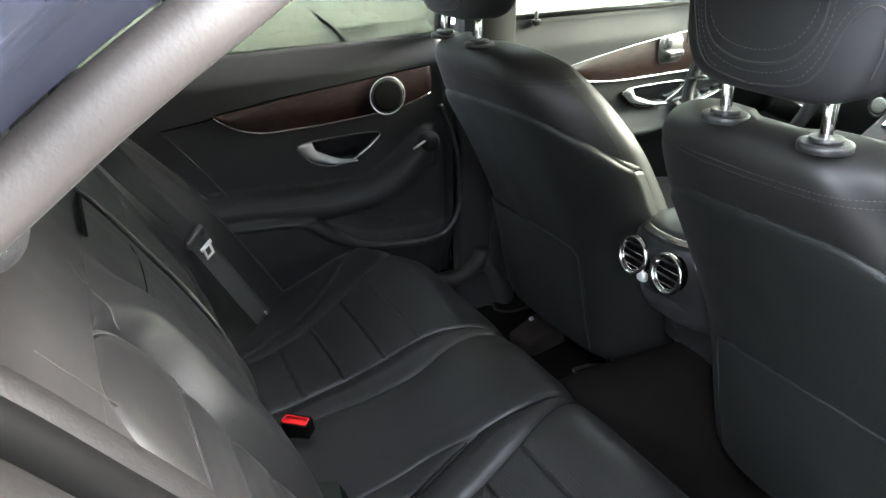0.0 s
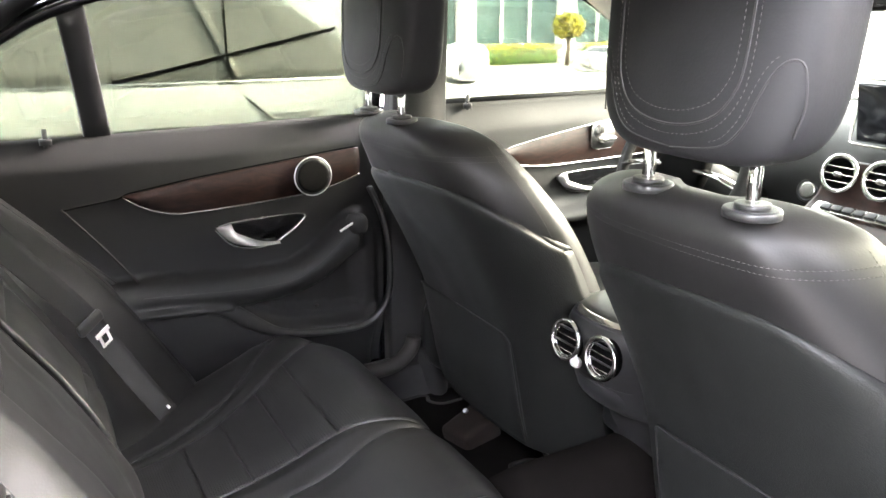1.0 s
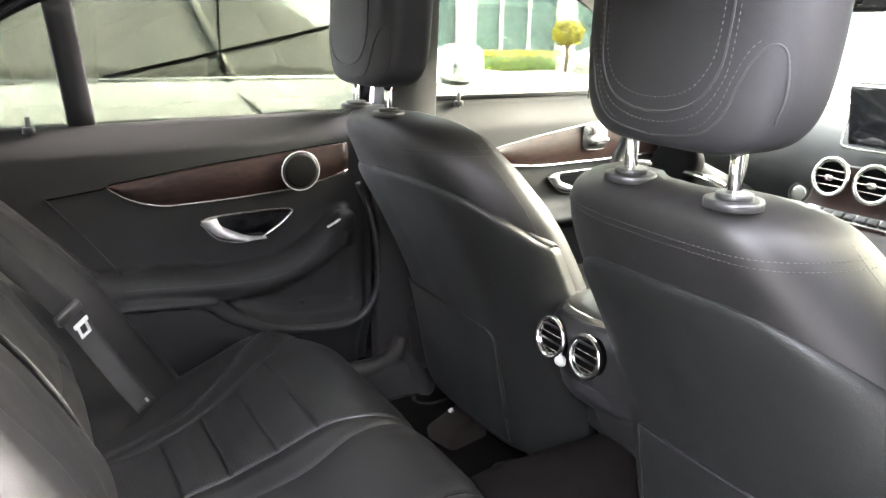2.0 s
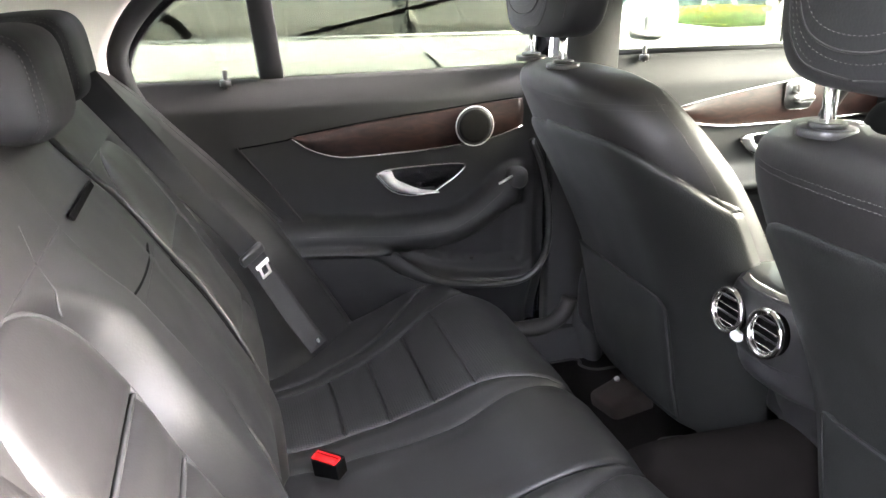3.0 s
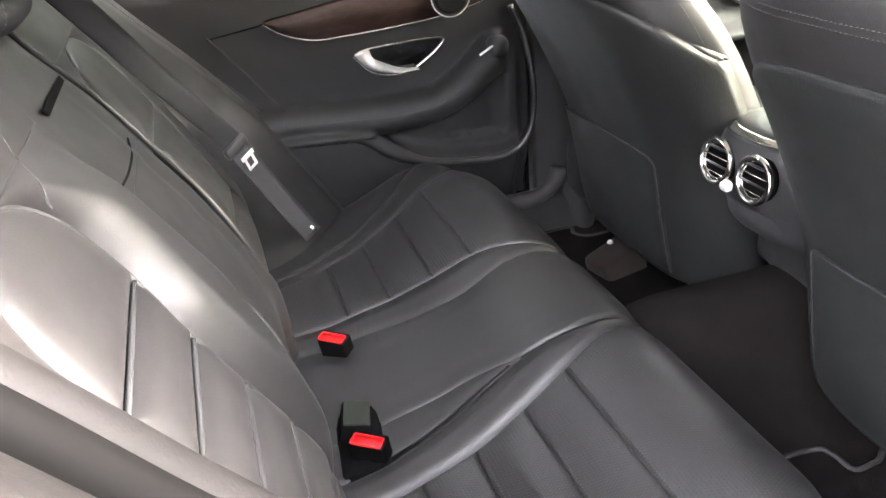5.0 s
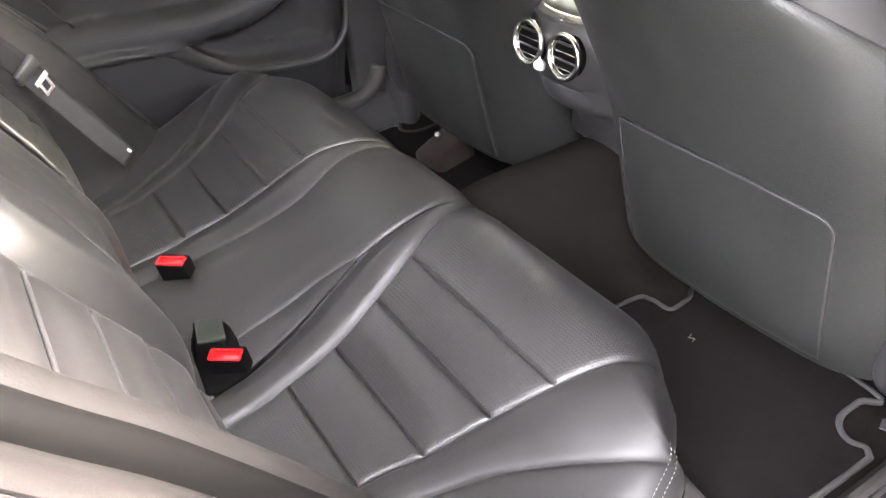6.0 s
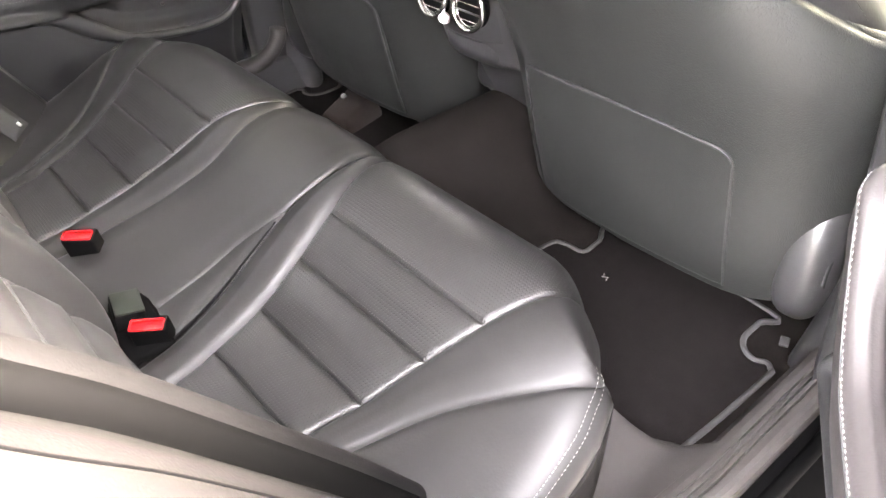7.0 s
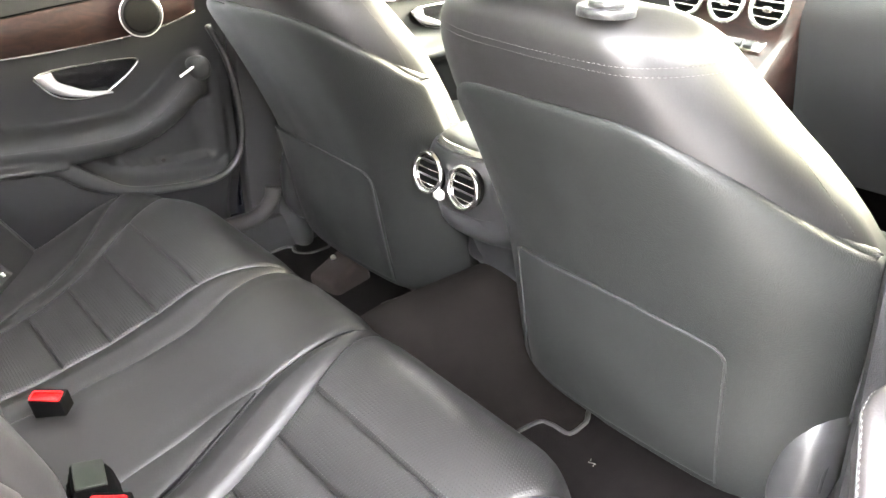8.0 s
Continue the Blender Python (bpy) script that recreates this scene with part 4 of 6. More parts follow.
def rear_door(sd, label):
    """A rear door with its trim, built shut; its root is at the hinge."""
    root = thing("door_1" if sd > 0 else "door_2", (1.205, sd * 0.80, 0.32), label, "car door", kind="structure")
    Y = lambda x, z, o=0.0: Vector((x, sd * (door_y(x, z, 1.0 if sd > 0 else 0.0) - o), z))
    edge = curve([0.30, 0.50, 0.662, 0.727, 0.803, 0.88, 0.944, 0.975, 1.0], [0.755, 0.715, 0.632, 0.569, 0.488, 0.411, 0.345, 0.33, 0.33])
    zs = [0.335 + 0.624 * k / 110 for k in range(111)]
    part("door_trim", sheet(lambda u, v: Y(edge(zs[round(v * 110)]) - 0.05 + (1.20 - edge(zs[round(v * 110)]) + 0.05) * u, zs[round(v * 110)]), [i / 90 for i in range(91)], [i / 110 for i in range(111)],
                            lambda u, v: Vector((edge(zs[round(v * 110)]) - 0.05 + (1.20 - edge(zs[round(v * 110)]) + 0.05) * u, sd * 0.775, zs[round(v * 110)]))), SOFT, root, "soft black door trim with moulded armrest and pocket")
    xs = [0.631 + 0.504 * k / 40 for k in range(41)]
    part("wood_trim", sheet(lambda u, v: Y(xs[round(u * 40)], WOOD_LO(xs[round(u * 40)]) + (WOOD_HI(xs[round(u * 40)]) - WOOD_LO(xs[round(u * 40)])) * v, 0.004 + 0.006 * math.sin(math.pi * v)), [i / 40 for i in range(41)], ends(10),
                            lambda u, v: Y(xs[round(u * 40)], WOOD_LO(xs[round(u * 40)]) + (WOOD_HI(xs[round(u * 40)]) - WOOD_LO(xs[round(u * 40)])) * v, -0.004)), WOOD, root, "dark reddish-brown lacquered walnut trim")
    part("wood_edge_strip", tube([Y(x, WOOD_LO(x) - 0.001, 0.006) for x in xs], 0.0024, 6), CHROME, root, "thin bright strip")
    part("wood_top_seam", tube([Y(0.52 + 0.615 * k / 30, 0.826 + 0.072 * k / 30 if 0.52 + 0.615 * k / 30 < 0.631 else WOOD_HI(0.52 + 0.615 * k / 30) + 0.002, 0.0005) for k in range(31)], 0.0015, 6), DARK, root)
    sp = part("loudspeaker", disc(Y(1.020, 0.845, 0.014), (0, -sd, 0), 0.040, 0.012, 40, -0.004), PLASTIC, root)
    part("speaker_ring", ring(Y(1.020, 0.845, 0.018), (0, 1, 0), 0.0425, 0.0011, 48, 8), NICKEL, sp, "bright speaker ring")
    part("speaker_grille", disc(Y(1.020, 0.845, 0.0195), (0, -sd, 0), 0.036, 0.004, 40, 0.0006), DIMBLACK, sp)
    handle_set(root, 0.802, 0.996, 0.760, 0.699, 0.700, sd)
    if sd > 0:
        closed_armrest(root, Y, sd)
    else:
        open_armrest(root)
    # front rim and trim joint
    if sd > 0:
        pocket_rim(root, sd)
    part("trim_joint", tube(smooth_path([Y(0.521, 0.829, 0.001), Y(0.58, 0.75, 0.001), Y(0.639, 0.668, 0.001)], 6), 0.0022, 6), SILL, root)
    part("trim_clip", pillow((1.02, sd * 0.704, 0.535), (0.010, 0.006, 0.008), e=0.8, n=8), SILL, root)
    pin = part("lock_pin", tube([(0.513, sd * 0.722, 0.945), (0.513, sd * 0.722, 0.980)], 0.0048, 10), PLASTIC, root)
    part("pin_collar", disc((0.513, sd * 0.722, 0.956), (0, 0, 1), 0.011, 0.012, 18), PLASTIC, pin)
    # outer skin
    zk = [0.30, 0.45, 0.60, 0.80, 0.92, 0.975]
    yk = [0.845, 0.885, 0.900, 0.888, 0.850, 0.800]
    oy = curve(zk, yk)
    part("outer_skin", sheet(lambda u, v: (lambda z: Vector((edge(z) + 0.03 + (1.205 - edge(z) - 0.03) * u, sd * oy(z), z)))(0.30 + 0.64 * v), ends(16), ends(20),
                             lambda u, v: (lambda z: Vector((edge(z) + 0.03 + (1.205 - edge(z) - 0.03) * u, sd * 0.776, z)))(0.30 + 0.64 * v)), PAINT, root, "dark painted outer skin")
    # window frame and panes
    top = smooth_path([(0.325, sd * 0.735, 0.985), (0.352, sd * 0.722, 1.045), (0.42, sd * 0.70, 1.115), (0.54, sd * 0.672, 1.19), (0.72, sd * 0.645, 1.245), (0.92, sd * 0.625, 1.275), (1.17, sd * 0.61, 1.29)], 8)
    part("window_frame", tube(top, 0.020, 10, 0.8), GLOSSY, root)
    part("belt_seal", tube([(0.31, sd * 0.742, 0.944), (0.62, sd * 0.742, 0.951), (1.20, sd * 0.744, 0.961)], 0.010, 8, 0.7), RUBBER, root)
    window_post(sd, (0.605, sd * 0.742, 0.955), (0.579, sd * 0.672, 1.205), 0.048, "window_bar", root, PLASTIC, 0.024)
    window_post(sd, (1.19, sd * 0.745, 0.965), (1.165, sd * 0.615, 1.29), 0.035, "front_window_bar", root, GLOSSY, 0.024)
    tx, tz, ty = [p.x for p in top], [p.z for p in top], [abs(p.y) for p in top]
    topz, topy = curve(tx, tz), curve(tx, ty)

    def pane(x0, x1, nm):
        f = lambda u, v: (lambda x: Vector((x, sd * (0.748 + (topy(x) - 0.748) * v), 0.945 + (topz(x) - 0.945) * v)))(x0 + (x1 - x0) * u)
        ob = part(nm, sheet(f, [i / 12 for i in range(13)], [0, .25, .5, .75, 1], lambda u, v: f(u, v) + Vector((0, sd * 0.004, 0))), GLASS, root, "green-tinted window pane")
        ob.visible_shadow = False
    pane(0.335, 0.585, "quarter_pane")
    pane(0.60, 1.18, "window_pane")
    return root


rear_door(1, "closed rear car door with black trim and walnut strip")
open_door = rear_door(-1, "open rear car door with black stitched armrest")
DOOR_ANGLE = 31.0
open_door.matrix_basis = Matrix.Translation((1.205, -0.80, 0.32)) @ Matrix.Rotation(radians(DOOR_ANGLE), 4, 'Z')


def front_door(sd):
    root = thing("door_3" if sd > 0 else "door_4", (2.25, sd * 0.80, 0.32), "closed front car door with walnut strip and chrome seat switches", "car door", kind="structure")
    fy = lambda x, z: 0.715 + 0.020 * step(0.90, 0.972, z) - 0.055 * math.exp(-((z - (0.655 + 0.05 * step(1.75, 2.1, x))) / 0.028) ** 2) - 0.03 * step(0.5, 0.45, z)
    Y = lambda x, z, o=0.0: Vector((x, sd * (fy(x, z) - o), z))
    f = lambda u, v: Y(1.36 + 0.90 * u, 0.335 + 0.64 * v)
    part("door_trim", sheet(f, [i / 40 for i in range(41)], [i / 70 for i in range(71)], lambda u, v: Vector((1.36 + 0.90 * u, sd * 0.775, 0.335 + 0.64 * v))), SOFT, root)
    lo = curve([1.521, 1.55, 1.601, 1.70, 1.977, 2.2], [0.847, 0.825, 0.808, 0.800, 0.803, 0.81])
    hi = curve([1.521, 1.60, 1.814, 1.966, 2.2], [0.848, 0.864, 0.896, 0.912, 0.93])
    xs = [1.521 + 0.66 * k / 30 for k in range(31)]
    part("wood_trim", sheet(lambda u, v: Y(xs[round(u * 30)], lo(xs[round(u * 30)]) + (hi(xs[round(u * 30)]) - lo(xs[round(u * 30)])) * v, 0.004 + 0.006 * math.sin(math.pi * v)), [i / 30 for i in range(31)], ends(8),
                            lambda u, v: Y(xs[round(u * 30)], lo(xs[round(u * 30)]) + (hi(xs[round(u * 30)]) - lo(xs[round(u * 30)])) * v, -0.004)), WOOD, root, "dark reddish-brown lacquered walnut trim")
    part("wood_edge_strip", tube([Y(x, lo(x) - 0.001, 0.007) for x in xs], 0.003, 6), CHROME, root)
    part("wood_top_strip", tube([Y(x, hi(x) + 0.001, 0.005) for x in xs], 0.0018, 6), CHROME, root)
    handle_set(root, 1.715, 1.930, 0.772, 0.715, 0.712, sd)
    sp = part("switch_plate", slab(rounded(0.085, 0.075, 0.02, 5, 1.865, 0.868), "y", sd * 0.700, sd * 0.706, 0.002), CHROME, root, "satin seat switch plate")
    for dx, dz, w, h in ((-0.012, 0.018, 0.018, 0.030), (0.018, -0.012, 0.050, 0.016), (0.0, -0.014, 0.020, 0.016)):
        part("seat_switch", pillow((1.865 + dx, sd * 0.696, 0.868 + dz), (w, 0.014, h), e=0.6, n=10), CHROME, sp)
    wp = part("window_switch_panel", box((0.16, 0.05, 0.01), Matrix.Translation((1.96, sd * 0.675, 0.735)) @ Matrix.Rotation(radians(-14), 4, 'Y') @ Matrix.Rotation(radians(20 * sd), 4, 'X'), 0.004), CHROME, root)
    for k in range(4):
        part("switch_key", box((0.022, 0.016, 0.008), Matrix.Translation((1.905 + 0.036 * k, sd * 0.672, 0.730 + 0.009 * k)) @ Matrix.Rotation(radians(-14), 4, 'Y'), 0.002), PLASTIC, wp)
    pin = part("lock_pin", tube([(1.44, sd * 0.722, 0.960), (1.44, sd * 0.722, 0.996)], 0.0048, 10), PLASTIC, root)
    part("pin_collar", disc((1.44, sd * 0.722, 0.970), (0, 0, 1), 0.011, 0.012, 18), PLASTIC, pin)
    oy = curve([0.30, 0.45, 0.60, 0.80, 0.92, 0.975], [0.845, 0.885, 0.900, 0.888, 0.850, 0.800])
    g = lambda u, v: Vector((1.215 + 1.05 * u, sd * oy(0.30 + 0.675 * v), 0.30 + 0.675 * v))
    part("outer_skin", sheet(g, ends(10), ends(20), lambda u, v: Vector((1.215 + 1.05 * u, sd * 0.776, 0.30 + 0.675 * v))), PAINT, root, "dark painted outer skin")
    part("belt_seal", tube([(1.36, sd * 0.747, 0.980), (2.2, sd * 0.747, 0.978)], 0.010, 8, 0.7), RUBBER, root)
    top = [(1.33, 0.613, 1.29), (1.50, 0.615, 1.285), (1.70, 0.63, 1.235), (1.90, 0.66, 1.135), (2.08, 0.70, 1.04), (2.19, 0.735, 0.985)]
    tp = smooth_path([(x, sd * y, z) for x, y, z in top], 6)
    part("window_frame", tube(tp, 0.020, 10, 0.8), GLOSSY, root)
    topz, topy = curve([p[0] for p in top], [p[2] for p in top]), curve([p[0] for p in top], [p[1] for p in top])
    h = lambda u, v: (lambda x: Vector((x, sd * (0.75 + (topy(x) - 0.75) * v), 0.97 + (topz(x) - 0.97) * v)))(1.34 + 0.84 * u)
    pn = part("window_pane", sheet(h, [i / 12 for i in range(13)], [0, .5, 1], lambda u, v: h(u, v) + Vector((0, sd * 0.004, 0))), CLEAR, root, "clear window pane")
    # outside mirror
    mr = part("door_mirror", pillow((2.10, sd * 0.950, 1.00), (0.10, 0.250, 0.180), e=0.6, n=18), PAINT, root, "dark outside mirror")
    part("mirror_glass", slab(rounded(0.215, 0.145, 0.055, 6, sd * 0.950, 1.0), "x", 2.042, 2.050, 0.002), MIRROR, mr)
    part("mirror_foot", tube([(2.12, sd * 0.80, 0.955), (2.11, sd * 0.90, 0.965)], 0.025, 10), PAINT, mr)
    return root


front_door(1)
front_door(-1)


# ---------------- front seats ----------------
SEAT_X = curve([0.28, 0.36, 0.45, 0.55, 0.61, 0.75, 0.90, 0.97, 1.0, 1.03], [1.262, 1.250, 1.232, 1.213, 1.198, 1.138, 1.054, 1.005, 0.988, 0.98])
SEAT_W = curve([0.28, 0.45, 0.60, 0.75, 0.85, 0.92, 0.960, 0.985, 1.000, 1.010, 1.014], [0.262, 0.270, 0.276, 0.282, 0.280, 0.258, 0.232, 0.206, 0.172, 0.125, 0.06])
SEAT_D = curve([0.28, 0.60, 0.80, 0.92, 0.960, 0.985, 1.000, 1.010, 1.014], [0.16, 0.16, 0.150, 0.132, 0.124, 0.108, 0.085, 0.050, 0.015])


def bow(v):
    """How far the seat back curves forward towards its edges; the side towards the open door is a wide quarter round."""
    if v < 0:
        k = min(1.0, max(0.0, (-v - 0.58) / 0.42))
        return 0.020 * v * v + 0.105 * (1 - math.sqrt(1 - k * k))
    return 0.085 * v ** 3.2


def seat_back_x(z, v):
    return SEAT_X(z) + 0.085 * abs(v) ** 3.2


def seat_ring(z, cy, wide=1.0, n=48):
    w, d, mid = SEAT_W(z) * wide, SEAT_D(z), SEAT_X(z)
    grow = SEAT_D(0.9) - d if z > 0.92 else 0
    out = []
    for i in range(n):
        a = math.tau * i / n
        cx, sx = math.cos(a), math.sin(a)
        v = math.copysign(abs(cx) ** 0.55, cx)
        q = math.copysign(abs(sx) ** 0.55, sx)
        back = mid + grow / 2 + bow(v) * min(1, w / 0.2)
        front = mid + grow / 2 + d + 0.035 * abs(v) ** 2.5
        deep = 0.5 - 0.5 * q if v > 0 or q < 0 else 0.0
        out.append(Vector((back + (front - back) * deep, cy + w * v * trim(z, v, cy), z)))
    return out


def trim(z, v, cy):
    """The shoulder on the door side falls off more."""
    return 1 - (0.36 * step(0.72, 0.98, z) if cy < 0 else 0.28 * step(0.84, 1.0, z)) * (1 if v * cy > 0 else 0)


def skin_x(z, v):
    """The seat back's rear skin."""
    d, w = SEAT_D(z), SEAT_W(z)
    q = max(0.0, 1 - abs(v) ** (2 / 0.55)) ** 0.275
    if v < 0:
        return SEAT_X(z) + bow(v)
    back = SEAT_X(z) + bow(v)
    front = SEAT_X(z) + d + 0.035 * abs(v) ** 2.5
    return back + (front - back) * (0.5 - 0.5 * q)


def cabin_seat(name, cy, label, wide=1.0):
    root = thing(name, (1.35, cy, 0.28), label, "car seat", group="front seats")
    zs = [0.365 + 0.595 * k / 20 for k in range(21)] + [0.970, 0.979, 0.987, 0.994, 1.000, 1.005, 1.009, 1.012, 1.0138]
    part("backrest", loft([seat_ring(z, cy, wide) for z in zs]), LEATHER, root)
    edge = lambda v: 0.905 - 0.15 * v ** 4 if v > 0 else (0.914 - 0.10 * abs(v) ** 9 if cy > 0 else 0.908 - 0.13 * abs(v) ** 5.5)
    V = lambda v: 0.975 * v if v > 0 else 0.997 * v

    def shell(u, v, o=0.006):
        vv = V(v * 2 - 1)
        z = 0.372 + (edge(vv) - 0.372) * u
        r = 0.007 * (1 - math.exp(-((1 - u) * (edge(vv) - 0.37) / 0.006)))
        if vv < 0:
            k = min(1.0, max(0.0, (-vv - 0.58) / 0.42))
            off = 0.003 + r
            return Vector((skin_x(z, vv) - off * math.sqrt(1 - k * k), cy + wide * SEAT_W(z) * vv * trim(z, vv, cy) - off * k, z))
        return Vector((skin_x(z, vv) + 0.003 - (r + 0.004) * (1 - step(0.80, 0.97, vv)), cy + wide * SEAT_W(z) * vv * trim(z, vv, cy), z))
    part("back_shell", sheet(shell, ends(36), ends(36), lambda u, v: shell(u, v) + Vector((0.02, 0, 0))), SHELL, root, "grained black vinyl seat-back shell")

    def pocket(u, v):
        y = (v - 0.5) * 0.350 - 0.003
        top = 0.623 + 0.012 * (1 - (2 * v - 1) ** 2)
        rr = 0.020
        ex = max(0, abs(y + 0.003) - (0.175 - rr)) / rr
        top -= rr * (1 - math.sqrt(max(0, 1 - ex * ex)))
        z = 0.385 + (top - 0.385) * u
        vv = y / SEAT_W(z)
        puff = 0.004 * math.sin(math.pi * min(u, 1)) ** 0.5
        return Vector((skin_x(z, vv) - 0.014 - puff, cy + y, z))
    part("map_pocket", sheet(pocket, ends(24), ends(28), lambda u, v: pocket(u, v) + Vector((0.014, 0, 0))), SHELL, root, "flat map pocket with a raised rim")
    rim = [pocket(u, 0) for u in (0, .3, .6, .85)] + [pocket(1, v_) for v_ in ends(72)] + [pocket(u, 1) for u in (.85, .6, .3, 0)]
    part("pocket_rim", tube([p - Vector((0.001, 0, 0)) for p in rim], 0.0020, 6), SOFT, root)
    part("rivet", disc((seat_back_x(0.548, 0.62) - 0.010, cy + math.copysign(0.182, cy), 0.548), (-1, 0, 0), 0.004, 0.003, 12), CHROME, root)
    # sewn seam round the shoulder
    ln = [seat_ring(0.958, cy, wide)[k] + Vector((-0.0012, 0, 0.002)) for k in range(0, 25)]
    part("shoulder_stitching", stitches(ln, 0.0045, 0.0010, 0.0005), FTHREAD, root, kind="stuff")
    ln = [seat_ring(0.966, cy, wide)[k] + Vector((-0.0012, 0, 0.002)) for k in range(0, 25)]
    part("shoulder_stitching", stitches(ln, 0.0045, 0.0010, 0.0005), FTHREAD, root, kind="stuff")
    ln = [seat_ring(0.80 + 0.185 * k / 30, cy, wide)[23] + Vector((-0.0015, -0.001, 0.0)) for k in range(31)]
    part("bolster_stitching", stitches(ln, 0.0042, 0.0014, 0.00045), FTHREAD, root, kind="stuff")
    # seat cushion, side shields and rails
    part("seat_cushion", pillow((1.60, cy, 0.47), (0.50, 0.53, 0.20), e=0.4, n=18), LEATHER, root)
    for e in (-1, 1):
        if e == 1 and cy < 0:
            continue
        sy = cy + e * (0.258 if e * cy > 0 else 0.185)
        part("side_shield", pillow((1.362, sy, 0.446), (0.215, 0.085, 0.225), e=0.72, n=24), PLASTIC, root, "rounded black plastic hinge cover")
        part("shield_band", tube([Vector((1.362 + 0.080 * math.cos(a), sy + e * 0.027, 0.448 + 0.090 * math.sin(a))) for a in [math.pi * (0.35 + 0.9 * k / 20) for k in range(21)]], 0.008, 8), SOFT, root)
        rail = part("seat_rail", box((0.44, 0.05, 0.045), Matrix.Translation((1.62, cy + e * 0.20, 0.31)), 0.008), PLASTIC, root)
        if cy > 0 and e > 0:
            hump = part("floor_hump", box((0.11, 0.085, 0.07), Matrix.Translation((1.262, 0.405, 0.285)) @ Matrix.Rotation(radians(-14), 4, 'Y') @ Matrix.Rotation(radians(12), 4, 'Z'), 0.014, 3), BROWNCARPET, root, "brown carpeted hump in front of the seat rail")
            part("rail_bolt", disc((1.262, 0.432, 0.323), (-0.5, 0, 0.85), 0.006, 0.006, 12), NICKEL, hump)
    # headrest
    cy = math.copysign(0.355, cy)
    h = thing("front_headrest", (1.04, cy, 1.008), "tall black leather front headrest on two polished steel posts", "headrest", group="front headrests")
    c = Vector((1.035, cy - (0.019 if cy > 0 else 0.006), 1.190))
    wv, hh = 0.270 if cy > 0 else 0.262, 0.268

    def shp(x, y, z):
        k = (z + hh / 2) / hh
        y *= 1 - 0.10 * (1 - k) ** 2 - 0.06 * k * k
        x += 0.012 * (y / (wv / 2)) ** 2 + 0.012 * (k - 0.5)
        return x * (1 - 0.18 * (abs(y) / (wv / 2)) ** 3), y, z
    part("headrest_pad", pillow(c, (0.105, wv, hh), e=0.42, n=30, shape=shp), HEADLEATHER, h)
    # sewn panels on its back
    def on_back(y, z):
        k = (z + hh / 2) / hh
        q = min(1.0, abs(y) / (wv / 2))
        p = min(1.0, abs(z) / (hh / 2))
        depth = -0.0525 * (max(0.0, 1 - q ** 4.4)) ** 0.23 * (max(0.0, 1 - p ** 4.4)) ** 0.23
        xx, yy, zz = shp(depth, y, z)
        return c + Vector((xx - 0.0008, yy, zz))
    half = [(0.079, 0.105), (0.079, 0.03), (0.078, -0.040), (0.072, -0.066), (0.056, -0.086), (0.030, -0.096), (0.0, -0.099)]
    loop = half + [(-y_, z_) for y_, z_ in half[-2::-1]]
    seam = smooth_path([(y_, z_, 0) for y_, z_ in loop], 6)
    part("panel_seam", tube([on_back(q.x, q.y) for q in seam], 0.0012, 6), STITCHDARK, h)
    for k in (0.90, 1.07):
        part("panel_stitching", stitches([on_back(q.x * k, 0.03 + (q.y - 0.03) * k if q.y < 0.03 else q.y) for q in seam], 0.0042, 0.0014, 0.00042), DTHREAD, h, kind="stuff")
    for e in (-1, 1):
        wave = smooth_path([(0.0, -0.121, 0), (0.035, -0.118, 0), (0.066, -0.111, 0), (0.084, -0.093, 0), (0.092, -0.072, 0), (0.100, -0.052, 0), (0.108, -0.040, 0), (0.117, -0.037, 0), (0.123, -0.046, 0), (0.126, -0.075, 0), (0.123, -0.100, 0)], 5)
        part("side_seam", tube([on_back(e * q.x, q.y) for q in wave], 0.0010, 6), STITCHDARK, h)
        part("side_stitching", stitches([on_back(e * (q.x - 0.006), q.y + 0.004) for q in wave[8:34]], 0.0042, 0.0014, 0.00042), DTHREAD, h, kind="stuff")
    for e in (-0.0665, 0.0665):
        post = part("headrest_post", tube([(1.037, cy + e, 0.96), (1.036, cy + e, 1.03), (1.035, cy + e, 1.10)], 0.0068, 14), STEEL, h)
        part("post_sleeve", add(disc((1.037, cy + e, 1.012), (0, 0, 1), 0.027, 0.008, 32), disc((1.037, cy + e, 1.018), (0, 0, 1), 0.017, 0.006, 28)), PLASTIC, post, "black plastic post sleeve")
    return root


cabin_seat("driver_seat", 0.355, "black leather driver seat with vinyl back shell and map pocket")
cabin_seat("passenger_seat", -0.350, "black leather front passenger seat with vinyl back shell and map pocket", 1.035)

# ---------------- centre console ----------------
con = thing("centre_console", (1.6, 0, 0.44), "black centre console with two round rear air vents ringed in chrome", "centre console")
cw = curve([0.44, 0.52, 0.60, 0.68, 0.71, 0.722], [0.090, 0.094, 0.092, 0.090, 0.084, 0.072])
cx = curve([0.44, 0.525, 0.545, 0.575, 0.60, 0.68, 0.708, 0.722], [1.345, 1.318, 1.268, 1.252, 1.244, 1.228, 1.236, 1.262])
def con_ring(z):
    w, x0 = cw(z), cx(z)
    return [Vector((x0 + 0.03 * abs(t) ** 3, w * t, z)) for t in [1 - 2 * k / 12 for k in range(13)]] + [Vector((x0 + 0.4, -w, z)), Vector((x0 + 0.4, w, z))]
part("console_body", loft([con_ring(0.44 + 0.282 * k / 24) for k in range(25)]), PLASTIC, con)
part("console_tail", box((0.60, 0.19, 0.24), pose(1.64, 0, 0.555), 0.03, 4), PLASTIC, con)
